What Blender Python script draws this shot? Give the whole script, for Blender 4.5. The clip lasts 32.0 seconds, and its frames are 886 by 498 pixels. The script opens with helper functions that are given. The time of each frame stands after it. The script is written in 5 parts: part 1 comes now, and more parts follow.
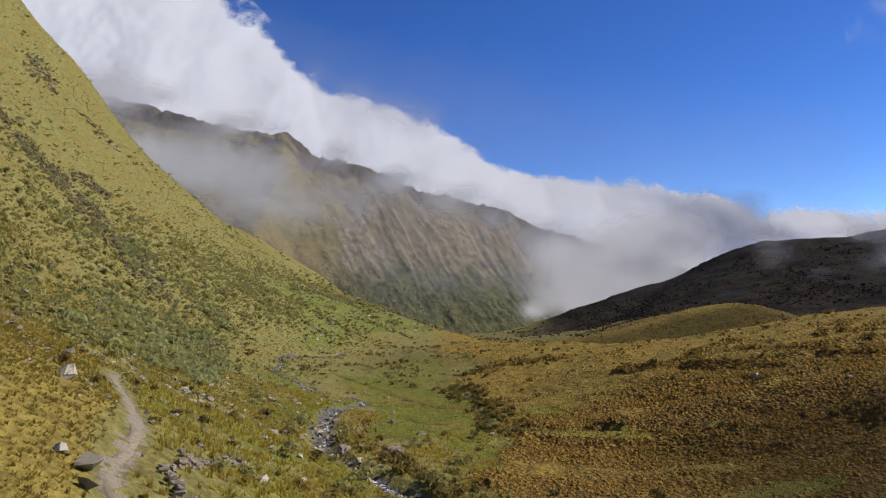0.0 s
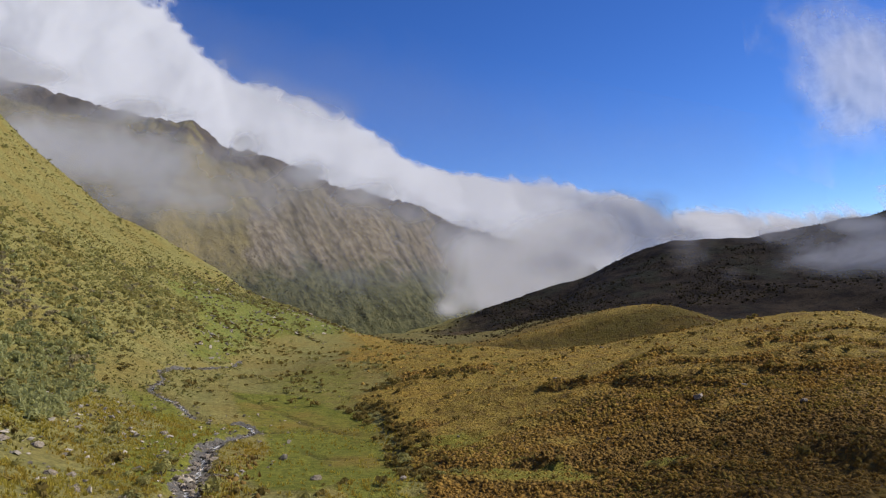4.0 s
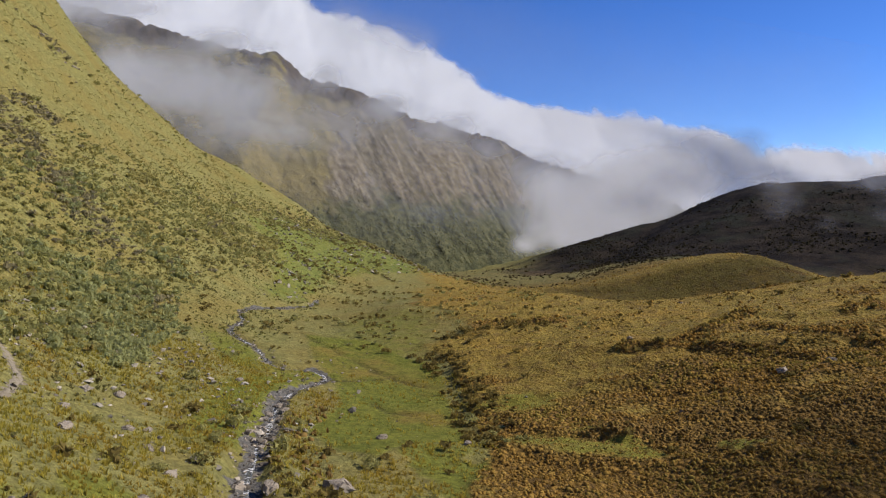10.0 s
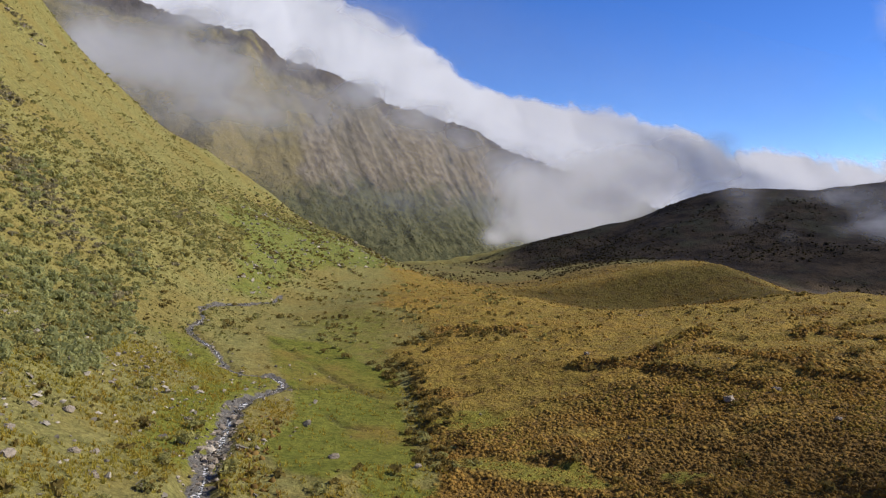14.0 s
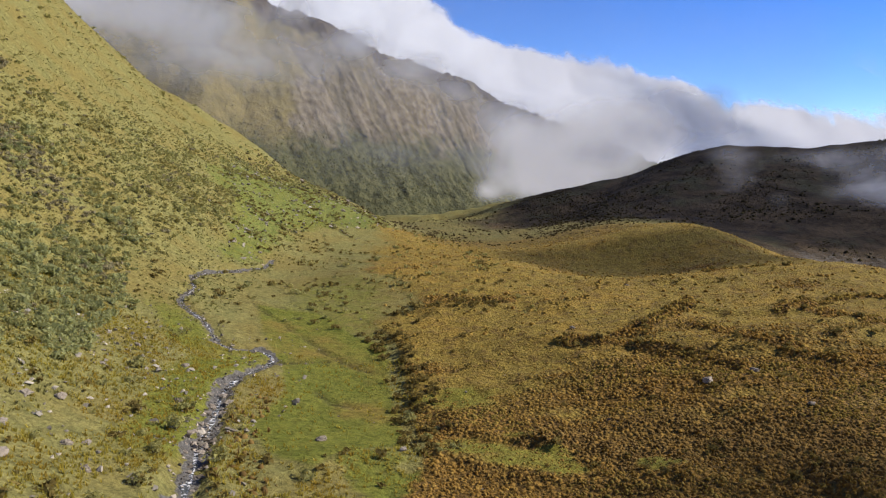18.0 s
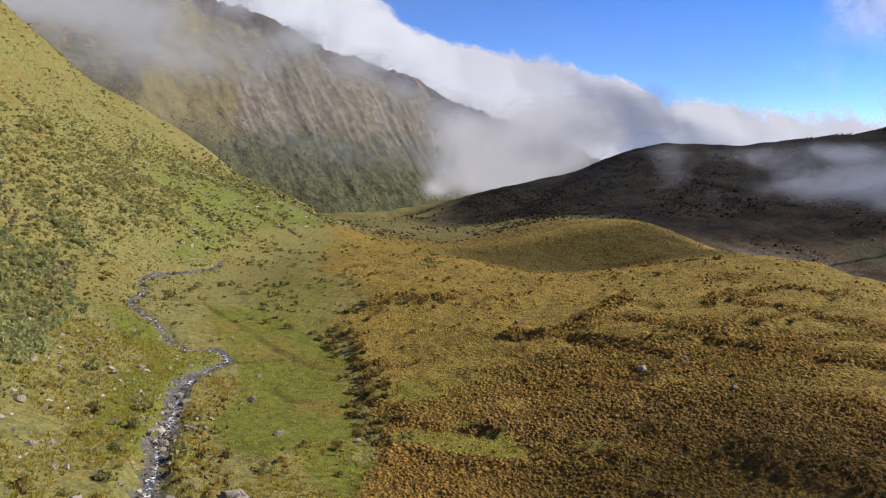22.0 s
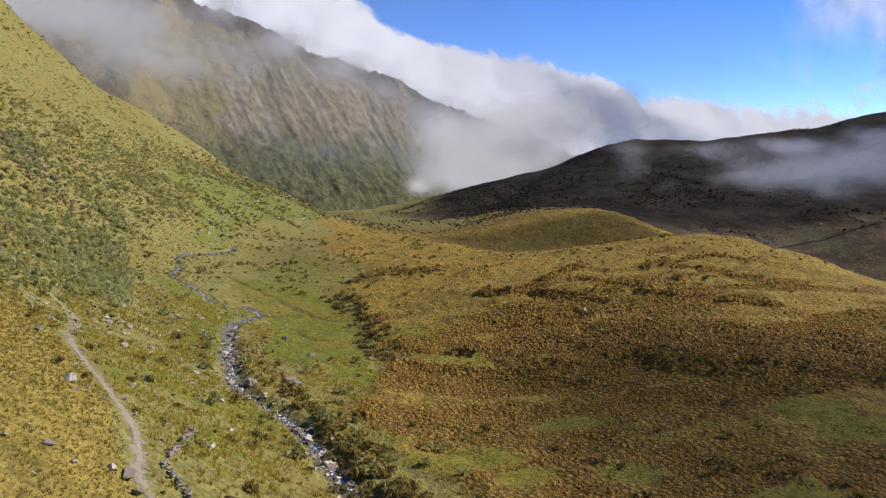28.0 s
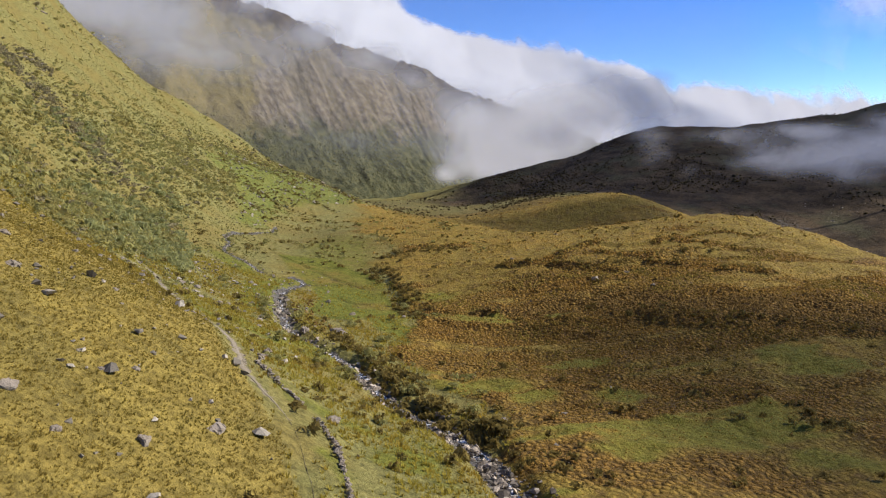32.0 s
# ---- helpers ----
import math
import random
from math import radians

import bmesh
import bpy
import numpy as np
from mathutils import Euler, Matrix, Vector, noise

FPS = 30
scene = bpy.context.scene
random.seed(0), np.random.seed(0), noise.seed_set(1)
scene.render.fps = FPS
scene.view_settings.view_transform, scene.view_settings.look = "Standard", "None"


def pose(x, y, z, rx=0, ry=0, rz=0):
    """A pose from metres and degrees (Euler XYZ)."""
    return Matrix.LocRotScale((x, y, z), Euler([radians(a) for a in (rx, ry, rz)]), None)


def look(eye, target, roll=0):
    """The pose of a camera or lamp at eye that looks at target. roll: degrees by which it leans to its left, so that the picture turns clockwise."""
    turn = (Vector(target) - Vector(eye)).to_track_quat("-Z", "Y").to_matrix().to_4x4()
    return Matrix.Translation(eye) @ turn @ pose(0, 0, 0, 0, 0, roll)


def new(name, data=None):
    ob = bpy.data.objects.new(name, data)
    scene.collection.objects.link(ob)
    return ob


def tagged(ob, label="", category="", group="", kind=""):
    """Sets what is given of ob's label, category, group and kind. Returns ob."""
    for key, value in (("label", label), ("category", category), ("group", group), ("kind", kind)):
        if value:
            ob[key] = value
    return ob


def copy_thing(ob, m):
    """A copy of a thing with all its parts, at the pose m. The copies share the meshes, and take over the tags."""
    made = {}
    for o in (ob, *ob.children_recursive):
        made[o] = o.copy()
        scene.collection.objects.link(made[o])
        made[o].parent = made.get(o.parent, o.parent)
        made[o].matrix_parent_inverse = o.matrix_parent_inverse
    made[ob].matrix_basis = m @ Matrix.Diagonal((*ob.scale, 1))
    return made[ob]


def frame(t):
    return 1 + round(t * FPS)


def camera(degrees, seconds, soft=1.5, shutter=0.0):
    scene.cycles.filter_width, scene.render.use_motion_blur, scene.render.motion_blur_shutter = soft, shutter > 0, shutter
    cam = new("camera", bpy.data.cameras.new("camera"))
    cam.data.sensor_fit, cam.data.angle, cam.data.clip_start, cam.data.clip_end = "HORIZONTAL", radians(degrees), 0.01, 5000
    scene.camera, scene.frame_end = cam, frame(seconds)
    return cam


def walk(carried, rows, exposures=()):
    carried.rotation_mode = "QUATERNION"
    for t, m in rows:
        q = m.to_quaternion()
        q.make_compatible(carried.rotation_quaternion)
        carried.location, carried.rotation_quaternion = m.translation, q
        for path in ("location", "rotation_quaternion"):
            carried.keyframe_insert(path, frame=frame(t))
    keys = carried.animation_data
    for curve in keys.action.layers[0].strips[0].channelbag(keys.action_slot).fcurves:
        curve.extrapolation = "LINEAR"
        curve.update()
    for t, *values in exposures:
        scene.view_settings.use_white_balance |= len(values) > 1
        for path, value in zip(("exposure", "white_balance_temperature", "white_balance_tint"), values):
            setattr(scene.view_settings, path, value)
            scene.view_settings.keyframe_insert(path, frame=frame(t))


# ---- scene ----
cam = camera(63.92, 32.0, 1.2)
PATH = [
    (0, (-2.48, -22.35, 35.36), (-3.22, 77.50, 40.89), -2.45),
    (0.5, (-2.36, -20.12, 35.56), (-2.97, 79.74, 40.93), -1.76),
    (1, (-2.05, -17.89, 35.78), (-2.36, 81.98, 41.01), -1.41),
    (1.5, (-1.76, -15.33, 35.89), (-2.20, 84.53, 41.10), -0.96),
    (2, (-1.57, -12.71, 36.10), (-1.52, 87.15, 41.28), -1.35),
    (2.5, (-1.32, -9.89, 36.24), (-1.01, 89.98, 41.33), -1.26),
    (3, (-0.88, -7.29, 36.51), (-0.73, 92.58, 41.71), -1.31),
    (3.5, (-0.83, -4.48, 36.93), (10.97, 94.72, 41.34), 3.38),
    (4, (-1.00, -2.52, 37.54), (10.17, 96.75, 41.96), -2.21),
    (4.5, (-0.21, -1.20, 37.78), (7.49, 98.38, 42.83), -8.95),
    (6.5, (-0.35, -0.30, 37.78), (1.96, 99.50, 43.66), -0.15),
    (7, (-0.33, -0.25, 38.01), (1.81, 99.55, 43.96), -1.12),
    (7.5, (-0.26, -0.26, 38.38), (1.65, 99.55, 44.37), -1.78),
    (8, (-0.14, -0.17, 38.80), (1.07, 99.64, 44.92), -0.11),
    (8.5, (-0.14, -0.14, 39.40), (0.59, 99.67, 45.59), 0.19),
    (9, (-0.00, 0.00, 40.00), (0.00, 99.94, 43.49), 0.62),
    (9.5, (0.06, 0.13, 40.75), (0.49, 100.12, 39.90), 0.61),
    (10, (0.29, 0.18, 41.61), (0.32, 100.07, 36.91), -0.78),
    (10.5, (0.51, 0.14, 42.50), (2.33, 99.94, 36.49), 0.93),
    (11, (0.80, 0.10, 43.13), (3.61, 99.87, 37.04), 1.42),
    (11.5, (0.98, 0.10, 43.89), (4.41, 99.85, 37.63), 1.49),
    (12, (1.12, 0.02, 44.57), (3.87, 99.79, 38.32), 0.54),
    (12.5, (1.30, -0.01, 45.10), (4.77, 99.73, 38.84), 1.14),
    (13, (1.41, -0.12, 45.60), (4.69, 99.64, 39.46), 0.81),
    (13.5, (1.60, -0.23, 46.27), (5.15, 99.51, 40.05), 0.53),
    (14, (1.81, -0.23, 46.81), (5.92, 99.47, 40.20), 1.75),
    (14.5, (1.96, -0.15, 47.49), (6.39, 99.00, 35.23), 1.91),
    (16.5, (2.30, -0.42, 50.12), (6.89, 98.56, 36.64), 0.52),
    (17, (2.46, -0.55, 50.82), (6.94, 98.43, 37.26), -0.66),
    (17.5, (2.60, -0.62, 51.45), (7.38, 98.34, 37.90), 0.48),
    (18, (2.77, -0.73, 52.14), (7.94, 98.22, 38.63), 2.17),
    (18.5, (2.89, -0.81, 52.86), (8.66, 98.09, 39.24), 1.96),
    (19, (2.91, -0.89, 53.47), (7.79, 98.07, 39.92), 1.24),
    (19.5, (2.93, -0.95, 53.88), (7.39, 98.04, 40.40), 0.85),
    (20, (2.87, -1.07, 54.01), (16.88, 96.94, 39.96), 0.66),
    (20.5, (2.69, -1.61, 53.93), (15.86, 96.52, 39.89), 0.52),
    (21, (2.69, -2.88, 53.81), (14.33, 95.46, 39.89), 0.36),
    (21.5, (2.36, -4.45, 53.69), (14.31, 93.86, 39.89), 1.08),
    (22, (2.07, -6.14, 53.49), (14.56, 92.12, 39.77), 2.07),
    (22.5, (1.85, -8.43, 53.33), (14.89, 89.77, 39.72), 3.19),
    (23, (1.40, -10.75, 53.22), (14.25, 87.47, 39.51), 2.71),
    (23.5, (0.95, -13.32, 53.14), (12.48, 85.05, 39.34), -0.40),
    (24, (0.55, -16.06, 53.10), (12.54, 82.26, 39.32), -0.50),
    (24.5, (0.20, -19.07, 53.08), (12.41, 79.22, 39.35), -0.31),
    (25, (-0.07, -22.32, 53.14), (13.08, 75.89, 39.62), 1.91),
    (25.5, (-0.78, -25.34, 53.15), (13.35, 72.72, 39.58), 2.68),
    (27.5, (-2.96, -39.44, 52.56), (11.73, 58.52, 38.85), 1.79),
    (28, (-3.36, -43.43, 52.49), (11.49, 54.50, 38.74), 1.34),
    (28.5, (-4.24, -47.19, 52.33), (10.51, 50.74, 38.48), 1.38),
    (29, (-4.91, -51.22, 52.19), (6.19, 47.20, 38.42), 0.56),
    (29.5, (-5.06, -55.14, 52.11), (-1.96, 43.94, 38.93), -5.55),
    (30, (-5.57, -57.97, 52.12), (1.13, 40.84, 38.24), -10.63),
    (30.5, (-5.50, -59.77, 51.75), (-6.38, 39.39, 38.86), -3.95),
    (31, (-5.51, -60.91, 51.33), (-7.18, 38.26, 38.60), 1.49),
    (31.5, (-5.40, -61.78, 51.23), (-5.87, 37.34, 38.02), 2.37),
    (32, (-5.48, -62.33, 51.10), (5.50, 35.89, 35.86), 0.94),
]
walk(cam, [(t, look(eye, target, roll)) for t, eye, target, roll in PATH], [(0, 0.2), (9, 0.2), (10.5, 0.31), (14.0, 0.34), (17, 0.48), (32, 0.52)])

# ---- world and sun ----
SUN = Vector((0.79, 0.10, 0.56)).normalized()
world = bpy.data.worlds.new("world")
scene.world = world
world.use_nodes = True
wn = world.node_tree.nodes
sky = wn.new("ShaderNodeTexSky")
sky.sky_type, sky.sun_disc = "NISHITA", False
sky.sun_elevation, sky.sun_rotation = math.asin(SUN.z), math.atan2(SUN.x, SUN.y)
sky.altitude, sky.air_density, sky.dust_density, sky.ozone_density = 3800, 1.0, 0.0, 4.0
wn["Background"].inputs[1].default_value = 0.12
deep = wn.new("ShaderNodeHueSaturation")
deep.inputs["Hue"].default_value, deep.inputs["Saturation"].default_value, deep.inputs["Value"].default_value = 0.515, 1.22, 1.06
world.node_tree.links.new(sky.outputs[0], deep.inputs["Color"])
world.node_tree.links.new(deep.outputs[0], wn["Background"].inputs[0])
sun = new("sun", bpy.data.lights.new("sun", "SUN"))
sun.data.energy, sun.data.angle, sun.data.color = 4.7, radians(0.6), (1.0, 0.93, 0.84)
sun.matrix_world = look(SUN * 900, (0, 0, 0))


# ---- numbers ----
def hash2(i, j, seed):
    n = (i * 374761393 + j * 668265263 + seed * 974634777) & 0x7FFFFFFF
    n = ((n ^ (n >> 13)) * 1274126177) & 0x7FFFFFFF
    return ((n ^ (n >> 16)) & 0xFFFF) / 65535.0


def vnoise(x, y, seed=0):
    """Smooth noise from -1 to 1."""
    x, y = np.asarray(x, float), np.asarray(y, float)
    i, j = np.floor(x).astype(np.int64), np.floor(y).astype(np.int64)
    u, v = x - i, y - j
    u, v = u * u * (3 - 2 * u), v * v * (3 - 2 * v)
    a, b = hash2(i, j, seed), hash2(i + 1, j, seed)
    c, d = hash2(i, j + 1, seed), hash2(i + 1, j + 1, seed)
    return 2 * ((a * (1 - u) + b * u) * (1 - v) + (c * (1 - u) + d * u) * v) - 1


def fbm(x, y, octaves=4, seed=0):
    total, amp = 0, 1.0
    for k in range(octaves):
        total = total + amp * vnoise(x * 2**k + 17.3 * k, y * 2**k - 9.1 * k, seed + k)
        amp *= 0.5
    return total / 1.9


def step(a, b, x):
    t = np.clip((x - a) / (b - a), 0, 1)
    return t * t * (3 - 2 * t)


def spline_weights(k, q):
    """Weights of the values at knots k in a natural cubic spline at q, straight on outside."""
    n, hh, ident = len(k), np.diff(k), np.eye(len(k))
    aa, bb = np.eye(n), np.zeros((n, n))
    for i in range(1, n - 1):
        aa[i, i - 1 : i + 2] = hh[i - 1], 2 * (hh[i - 1] + hh[i]), hh[i]
        bb[i, i - 1 : i + 2] = 6 / hh[i - 1], -6 / hh[i - 1] - 6 / hh[i], 6 / hh[i]
    mm, qc = np.linalg.solve(aa, bb), np.clip(q, k[0], k[-1])
    i = np.clip(np.searchsorted(k, qc) - 1, 0, n - 2)
    a = (k[i + 1] - qc) / hh[i]
    b = 1 - a
    w = a[:, None] * ident[i] + b[:, None] * ident[i + 1]
    w += ((a**3 - a) * hh[i] ** 2 / 6)[:, None] * mm[i] + ((b**3 - b) * hh[i] ** 2 / 6)[:, None] * mm[i + 1]
    lo = (ident[1] - ident[0]) / hh[0] - hh[0] / 6 * mm[1]
    hi = (ident[-1] - ident[-2]) / hh[-1] + hh[-1] / 6 * mm[-2]
    return w + np.minimum(q - k[0], 0)[:, None] * lo + np.maximum(q - k[-1], 0)[:, None] * hi


def along(x, y, line):
    """Distance to a line of (x, y, ...) points, the rest of its numbers at the nearest place, and the side (right positive)."""
    line = np.array(line, float)
    best, rest, side = np.full(x.shape, 1e9), np.zeros(x.shape + (line.shape[1] - 1,)), np.zeros(x.shape)
    run = 0.0
    for p, q in zip(line[:-1], line[1:]):
        d = q[:2] - p[:2]
        length = np.hypot(*d)
        s = np.clip(((x - p[0]) * d[0] + (y - p[1]) * d[1]) / length**2, 0, 1)
        dx, dy = x - p[0] - s * d[0], y - p[1] - s * d[1]
        far = np.hypot(dx, dy)
        near = far < best
        best = np.where(near, far, best)
        vals = np.concatenate([p[2:] + s[..., None] * (q[2:] - p[2:]), (run + s * length)[..., None]], -1)
        rest = np.where(near[..., None], vals, rest)
        side = np.where(near, np.sign(d[1] * dx - d[0] * dy), side)
        run += length
    return best, rest, side


def inside(x, y, poly):
    """Signed distance to a polygon, positive inside."""
    poly = np.array(poly, float)
    d, _, _ = along(x, y, np.vstack([poly, poly[:1]]))
    odd = np.zeros(x.shape, bool)
    for (x0, y0), (x1, y1) in zip(poly, np.roll(poly, -1, 0)):
        hit = ((y0 > y) != (y1 > y)) & (x < (x1 - x0) * (y - y0) / (y1 - y0 + 1e-12) + x0)
        odd ^= hit
    return np.where(odd, d, -d)


# ---- the lie of the land ----
KX = np.array([-260, -170, -110, -70, -40, -12, 25, 70, 130, 260.0])
KY = np.array([-70, -15, 30, 75, 130, 205, 300, 385, 500.0])
HEIGHTS = np.array([
    (199.3, 137.9, 93.4, 60.7, 38.7, 27.2, 19.3, 16.2, 19.7, 10.1),
    (204.6, 134.1, 90.8, 57.2, 40.1, 25.6, 18.6, 14.8, 18.2, 7.6),
    (209.4, 130.9, 85.9, 50.9, 35.3, 19.2, 14.9, 15.2, 18.0, 5.0),
    (214.5, 128.9, 80.0, 43.8, 22.5, 14.2, 11.1, 17.7, 16.8, 1.8),
    (220.5, 126.6, 69.5, 28.6, 15.3, 9.5, 12.2, 18.7, 19.9, -2.3),
    (230.1, 119.9, 60.6, 28.1, 13.0, 12.7, 13.3, 19.0, 23.6, -5.5),
    (246.4, 120.0, 56.0, 30.8, 14.2, 10.1, 8.9, 12.4, 20.0, -2.2),
    (256.6, 112.1, 56.9, 32.0, 22.2, 12.6, 2.5, 3.3, 15.3, -0.3),
    (233.9, 101.4, 60.7, 30.1, 16.2, 3.9, 0.3, -2.5, 3.4, 6.6),
])
STREAM = [(19, -64), (12, -22), (8.6, -2), (7.3, 9.2), (5.2, 18), (1, 24.5), (-2.6, 31.5), (-5, 40.5), (-7.5, 48.5), (-11.6, 54.4), (-15.8, 58.4), (-19, 66), (-21.5, 78),
          (-23.2, 90), (-25, 102), (-26.6, 113), (-25.8, 122), (-23.2, 130), (-22.2, 136), (-25.5, 139.7), (-30.5, 136), (-34.3, 138.5), (-38, 147), (-41.3, 153), (-46.5, 158.5),
          (-49.7, 164), (-50, 177), (-53.4, 186), (-51.5, 197), (-47.5, 210), (-42.5, 228), (-43.4, 252), (-39, 289), (-20, 350), (0, 430), (10, 560)]
TRAIL = [(-7, -40), (-9, -14), (-10.9, -4.8), (-12.5, 1.4), (-15.2, 5), (-17.5, 8.2), (-18.8, 13.3), (-21.4, 20.5), (-25.9, 29.2), (-31.5, 39.4), (-36.4, 48.2), (-40, 61), (-44.4, 74.5), (-49.4, 80.6), (-55.5, 86), (-63, 99.5)]
WALL = [(-6.5, -14), (-6.7, -9.1), (-8, -1.5), (-9.5, 2.9), (-12.7, 8.2), (-15.2, 10.6), (-16.8, 12.8), (-17.2, 17), (-17.4, 22.5), (-18.1, 30)]
THICKET = [(-81, 146), (-76, 168), (-62, 163), (-54, 146), (-47, 108), (-51, 91), (-58, 104), (-67, 118)]
LEVEE = [(-7, 84), (-3, 88), (9, 90), (20, 85.5), (30, 83), (58, 70), (84, 54)]
SCARP = [(30, 140), (38, 137), (54, 126), (66, 122), (80, 124), (96, 132)]
DARK_RIDGE = [(114, 1000, -16), (178, 900, 7), (226, 800, 30), (249, 750, 45), (288, 720, 60), (316, 700, 67), (388, 680, 71),
              (472, 660, 83), (505, 656, 88), (535, 652, 100), (580, 652, 106), (640, 660, 122), (800, 640, 160), (1100, 560, 200), (1500, 300, 220)]
MEADOW = [(-8, 157), (-1, 151), (0.6, 123), (3.3, 103), (3.3, 94), (-5, 88), (-8, 82), (-14, 86), (-19, 97), (-17, 116), (-20, 131), (-28, 152), (-34, 176), (-16, 172)]
FAN = [(-87, 318), (-90, 369), (-62, 427), (-40, 440), (-14, 420), (0, 352), (-25, 340), (-39, 329), (-48, 272), (-46, 235), (-52, 212), (-57, 222), (-58, 241), (-70, 300)]
OUTCROPS = [(-190, 304), (-183, 292), (-168, 315), (-132, 234)]
SCRUB_BAND = [(-178, 222), (-159, 214), (-133, 204), (-107, 188), (-88, 180)]
SPUR = [(-209, 352), (-191, 372), (-174, 391), (-157, 405), (-135, 437), (-117, 470), (-84, 468), (-64, 470)]
# brown streaks and steps of the moor: lines of (x, y, half width)
STREAKS = [[(36, 136, 2.5), (49, 129, 2.0), (56, 122, 1.5), (61, 115, 1.2)], [(50, 138, 4), (60, 149, 3.5), (70, 163, 2.5), (74, 172, 1)], [(62, 139, 1.5), (69, 124, 2.5), (73, 117, 2), (80, 108, 2.5), (92, 98, 3)],
           [(84, 147, 2), (100, 157, 2.2), (113, 160, 2.5), (118, 148, 2)], [(10, 186, 3), (19, 184, 4), (30, 182, 2)], [(88, 150, 3), (96, 137, 3.5), (106, 128, 3)], [(96, 213, 3.5), (106, 214, 3), (118, 208, 2)],
           [(22, 97, 3), (28, 92, 4.5), (33, 83, 5), (46, 85, 5), (58, 72, 5), (66, 58, 4)], [(44, 34, 1.5), (48, 29, 2.5), (56, 24, 1.5)], [(43, 19, 1.5), (51, 19, 2.5), (58, 17, 2), (70, 14, 2)],
           [(19, 35, 1.2), (25, 38, 1.8), (31, 35, 1.2)], [(25, 28, 1.5), (31, 23, 2), (36, 20, 1)], [(-44, 342, 3), (-34, 337, 3), (-21, 323, 2)], [(-84, 348, 3), (-71, 374, 3), (-59, 381, 3), (-49, 363, 2)]]
# green hollows in the moor: (x, y, radius)
GREENS = [(14, 93, 5), (20, 90, 5), (24, 86, 3), (32, 32, 4), (31, 52, 5), (67, 47, 6), (69, 40, 5), (6, 37, 6), (12, 38, 6), (32, 17, 5), (37, 15, 5), (18, 33, 4), (11, 114, 6), (21, 98, 3), (36, 84, 2.5), (26, 12, 5), (48, 8, 5)]


def streaks(x, y):
    """1 along the brown streaks, ragged at their edges."""
    ragged = 0.75 * fbm(x / 4.5, y / 4.5, 3, 48)
    out = np.zeros(x.shape)
    for line in STREAKS:
        d, rest, _ = along(x, y, line)
        out = np.maximum(out, step(1.25, 0.6, d / rest[..., 0] + ragged))
    return out


def green_hollows(x, y):
    out = np.zeros(x.shape)
    for gx, gy, r in GREENS:
        out = np.maximum(out, step(1.3, 0.5, np.hypot((x - gx) / 1.5, y - gy) / r + 0.6 * fbm(x / 5, y / 3, 3, 49)))
    lines = step(0.0, 0.35, fbm((x + 0.8 * y) / 30, (y - 0.25 * x) / 6, 3, 50)) * step(62, 40, y) * step(75, 45, x)
    return np.maximum(0.8 * out, 0.85 * lines)


def height(x, y, fine=True):
    shape = x.shape
    x, y = x.ravel(), y.ravel()
    yc = np.clip(y, -120, 560)
    z = np.einsum("nj,ji,ni->n", spline_weights(KY, yc), HEIGHTS, spline_weights(KX, np.clip(x, -420, 300)))
    # the valley floor goes on, falling away, beyond the spur
    foot = -70 - 0.35 * np.maximum(y - 560, 0)
    floor = np.interp(y, [450, 560, 700, 905, 1400, 2500, 4500], [0, -9, -25, -50, -72, -100, -100]) + 0.5 * np.maximum(foot - x, 0)
    w = step(470, 620, y)
    z = z * (1 - w) + np.minimum(floor, 420) * w
    # the far side of the spur falls away
    z -= 0.95 * step(-95, -190, x) * np.maximum(y - np.interp(x, [-260, -210, -150, -100], [345, 357, 425, 520]), 0)
    z += 7 * np.exp(-(((x + 203) / 16) ** 2 + ((y - 364) / 20) ** 2)) + 3 * np.exp(-(((x + 160) / 15) ** 2 + ((y - 408) / 18) ** 2)) - 4 * np.exp(-(((x + 112) / 15) ** 2 + ((y - 472) / 18) ** 2))
    z += 3.0 * np.exp(-(((x + 21) / 14) ** 2 + ((y - 12) / 20) ** 2)) - 3.2 * step(138, 160, x) * step(175, 145, y) * step(60, 110, y)
    # a hollow in the moor and the mound behind it
    z += 3.6 * np.exp(-(((x - 133) / 34) ** 2 + ((y - 350) / 26) ** 2))
    z -= 12.5 * step(203, 252, y) * step(343, 298, y) * np.exp(-(((x - 112) / 54) ** 2))
    z -= 8.0 * step(142, 195, x) * step(270, 320, y) * step(480, 400, y)
    z -= 3.4 * np.exp(-(((x - 88) / 38) ** 2)) * step(135, 190, y) * step(330, 260, y)
    z -= 6.0 * step(135, 185, x) * step(110, 170, y) * step(300, 240, y)
    z += 2.4 * np.exp(-(((x - 38) / 22) ** 2 + ((y - 258) / 25) ** 2))
    # the dark hill across the side valley
    d, rest, _ = along(x, y, DARK_RIDGE)
    hill = rest[:, 0] - 4 * step(330, 230, x) - 0.23 * d - 0.00002 * d * d + 5 * fbm(x / 90, y / 90, 4, 31) * step(0, 60, d)
    k = 26.0
    z = np.maximum(z, hill) + k * 0.25 * np.maximum(1 - np.abs(z - hill) / k, 0) ** 2
    z = np.minimum(z, 480)
    if fine:
        z += roughness(x, y)
    return z.reshape(shape)


RIVULETS = [[(-37, 177), (-30, 168), (-20, 154), (-12, 142), (-4, 134)], [(-22, 133), (-18, 136), (-12, 139)], [(-39, 124), (-41, 133), (-41, 143)], [(-12, 120), (-9, 114), (-5, 112)]]


def channels(x, y):
    return np.minimum.reduce([along(x + 0.8 * vnoise(x / 3, y / 3, 45), y + 0.8 * vnoise(x / 3, y / 3, 46), line)[0] for line in RIVULETS])


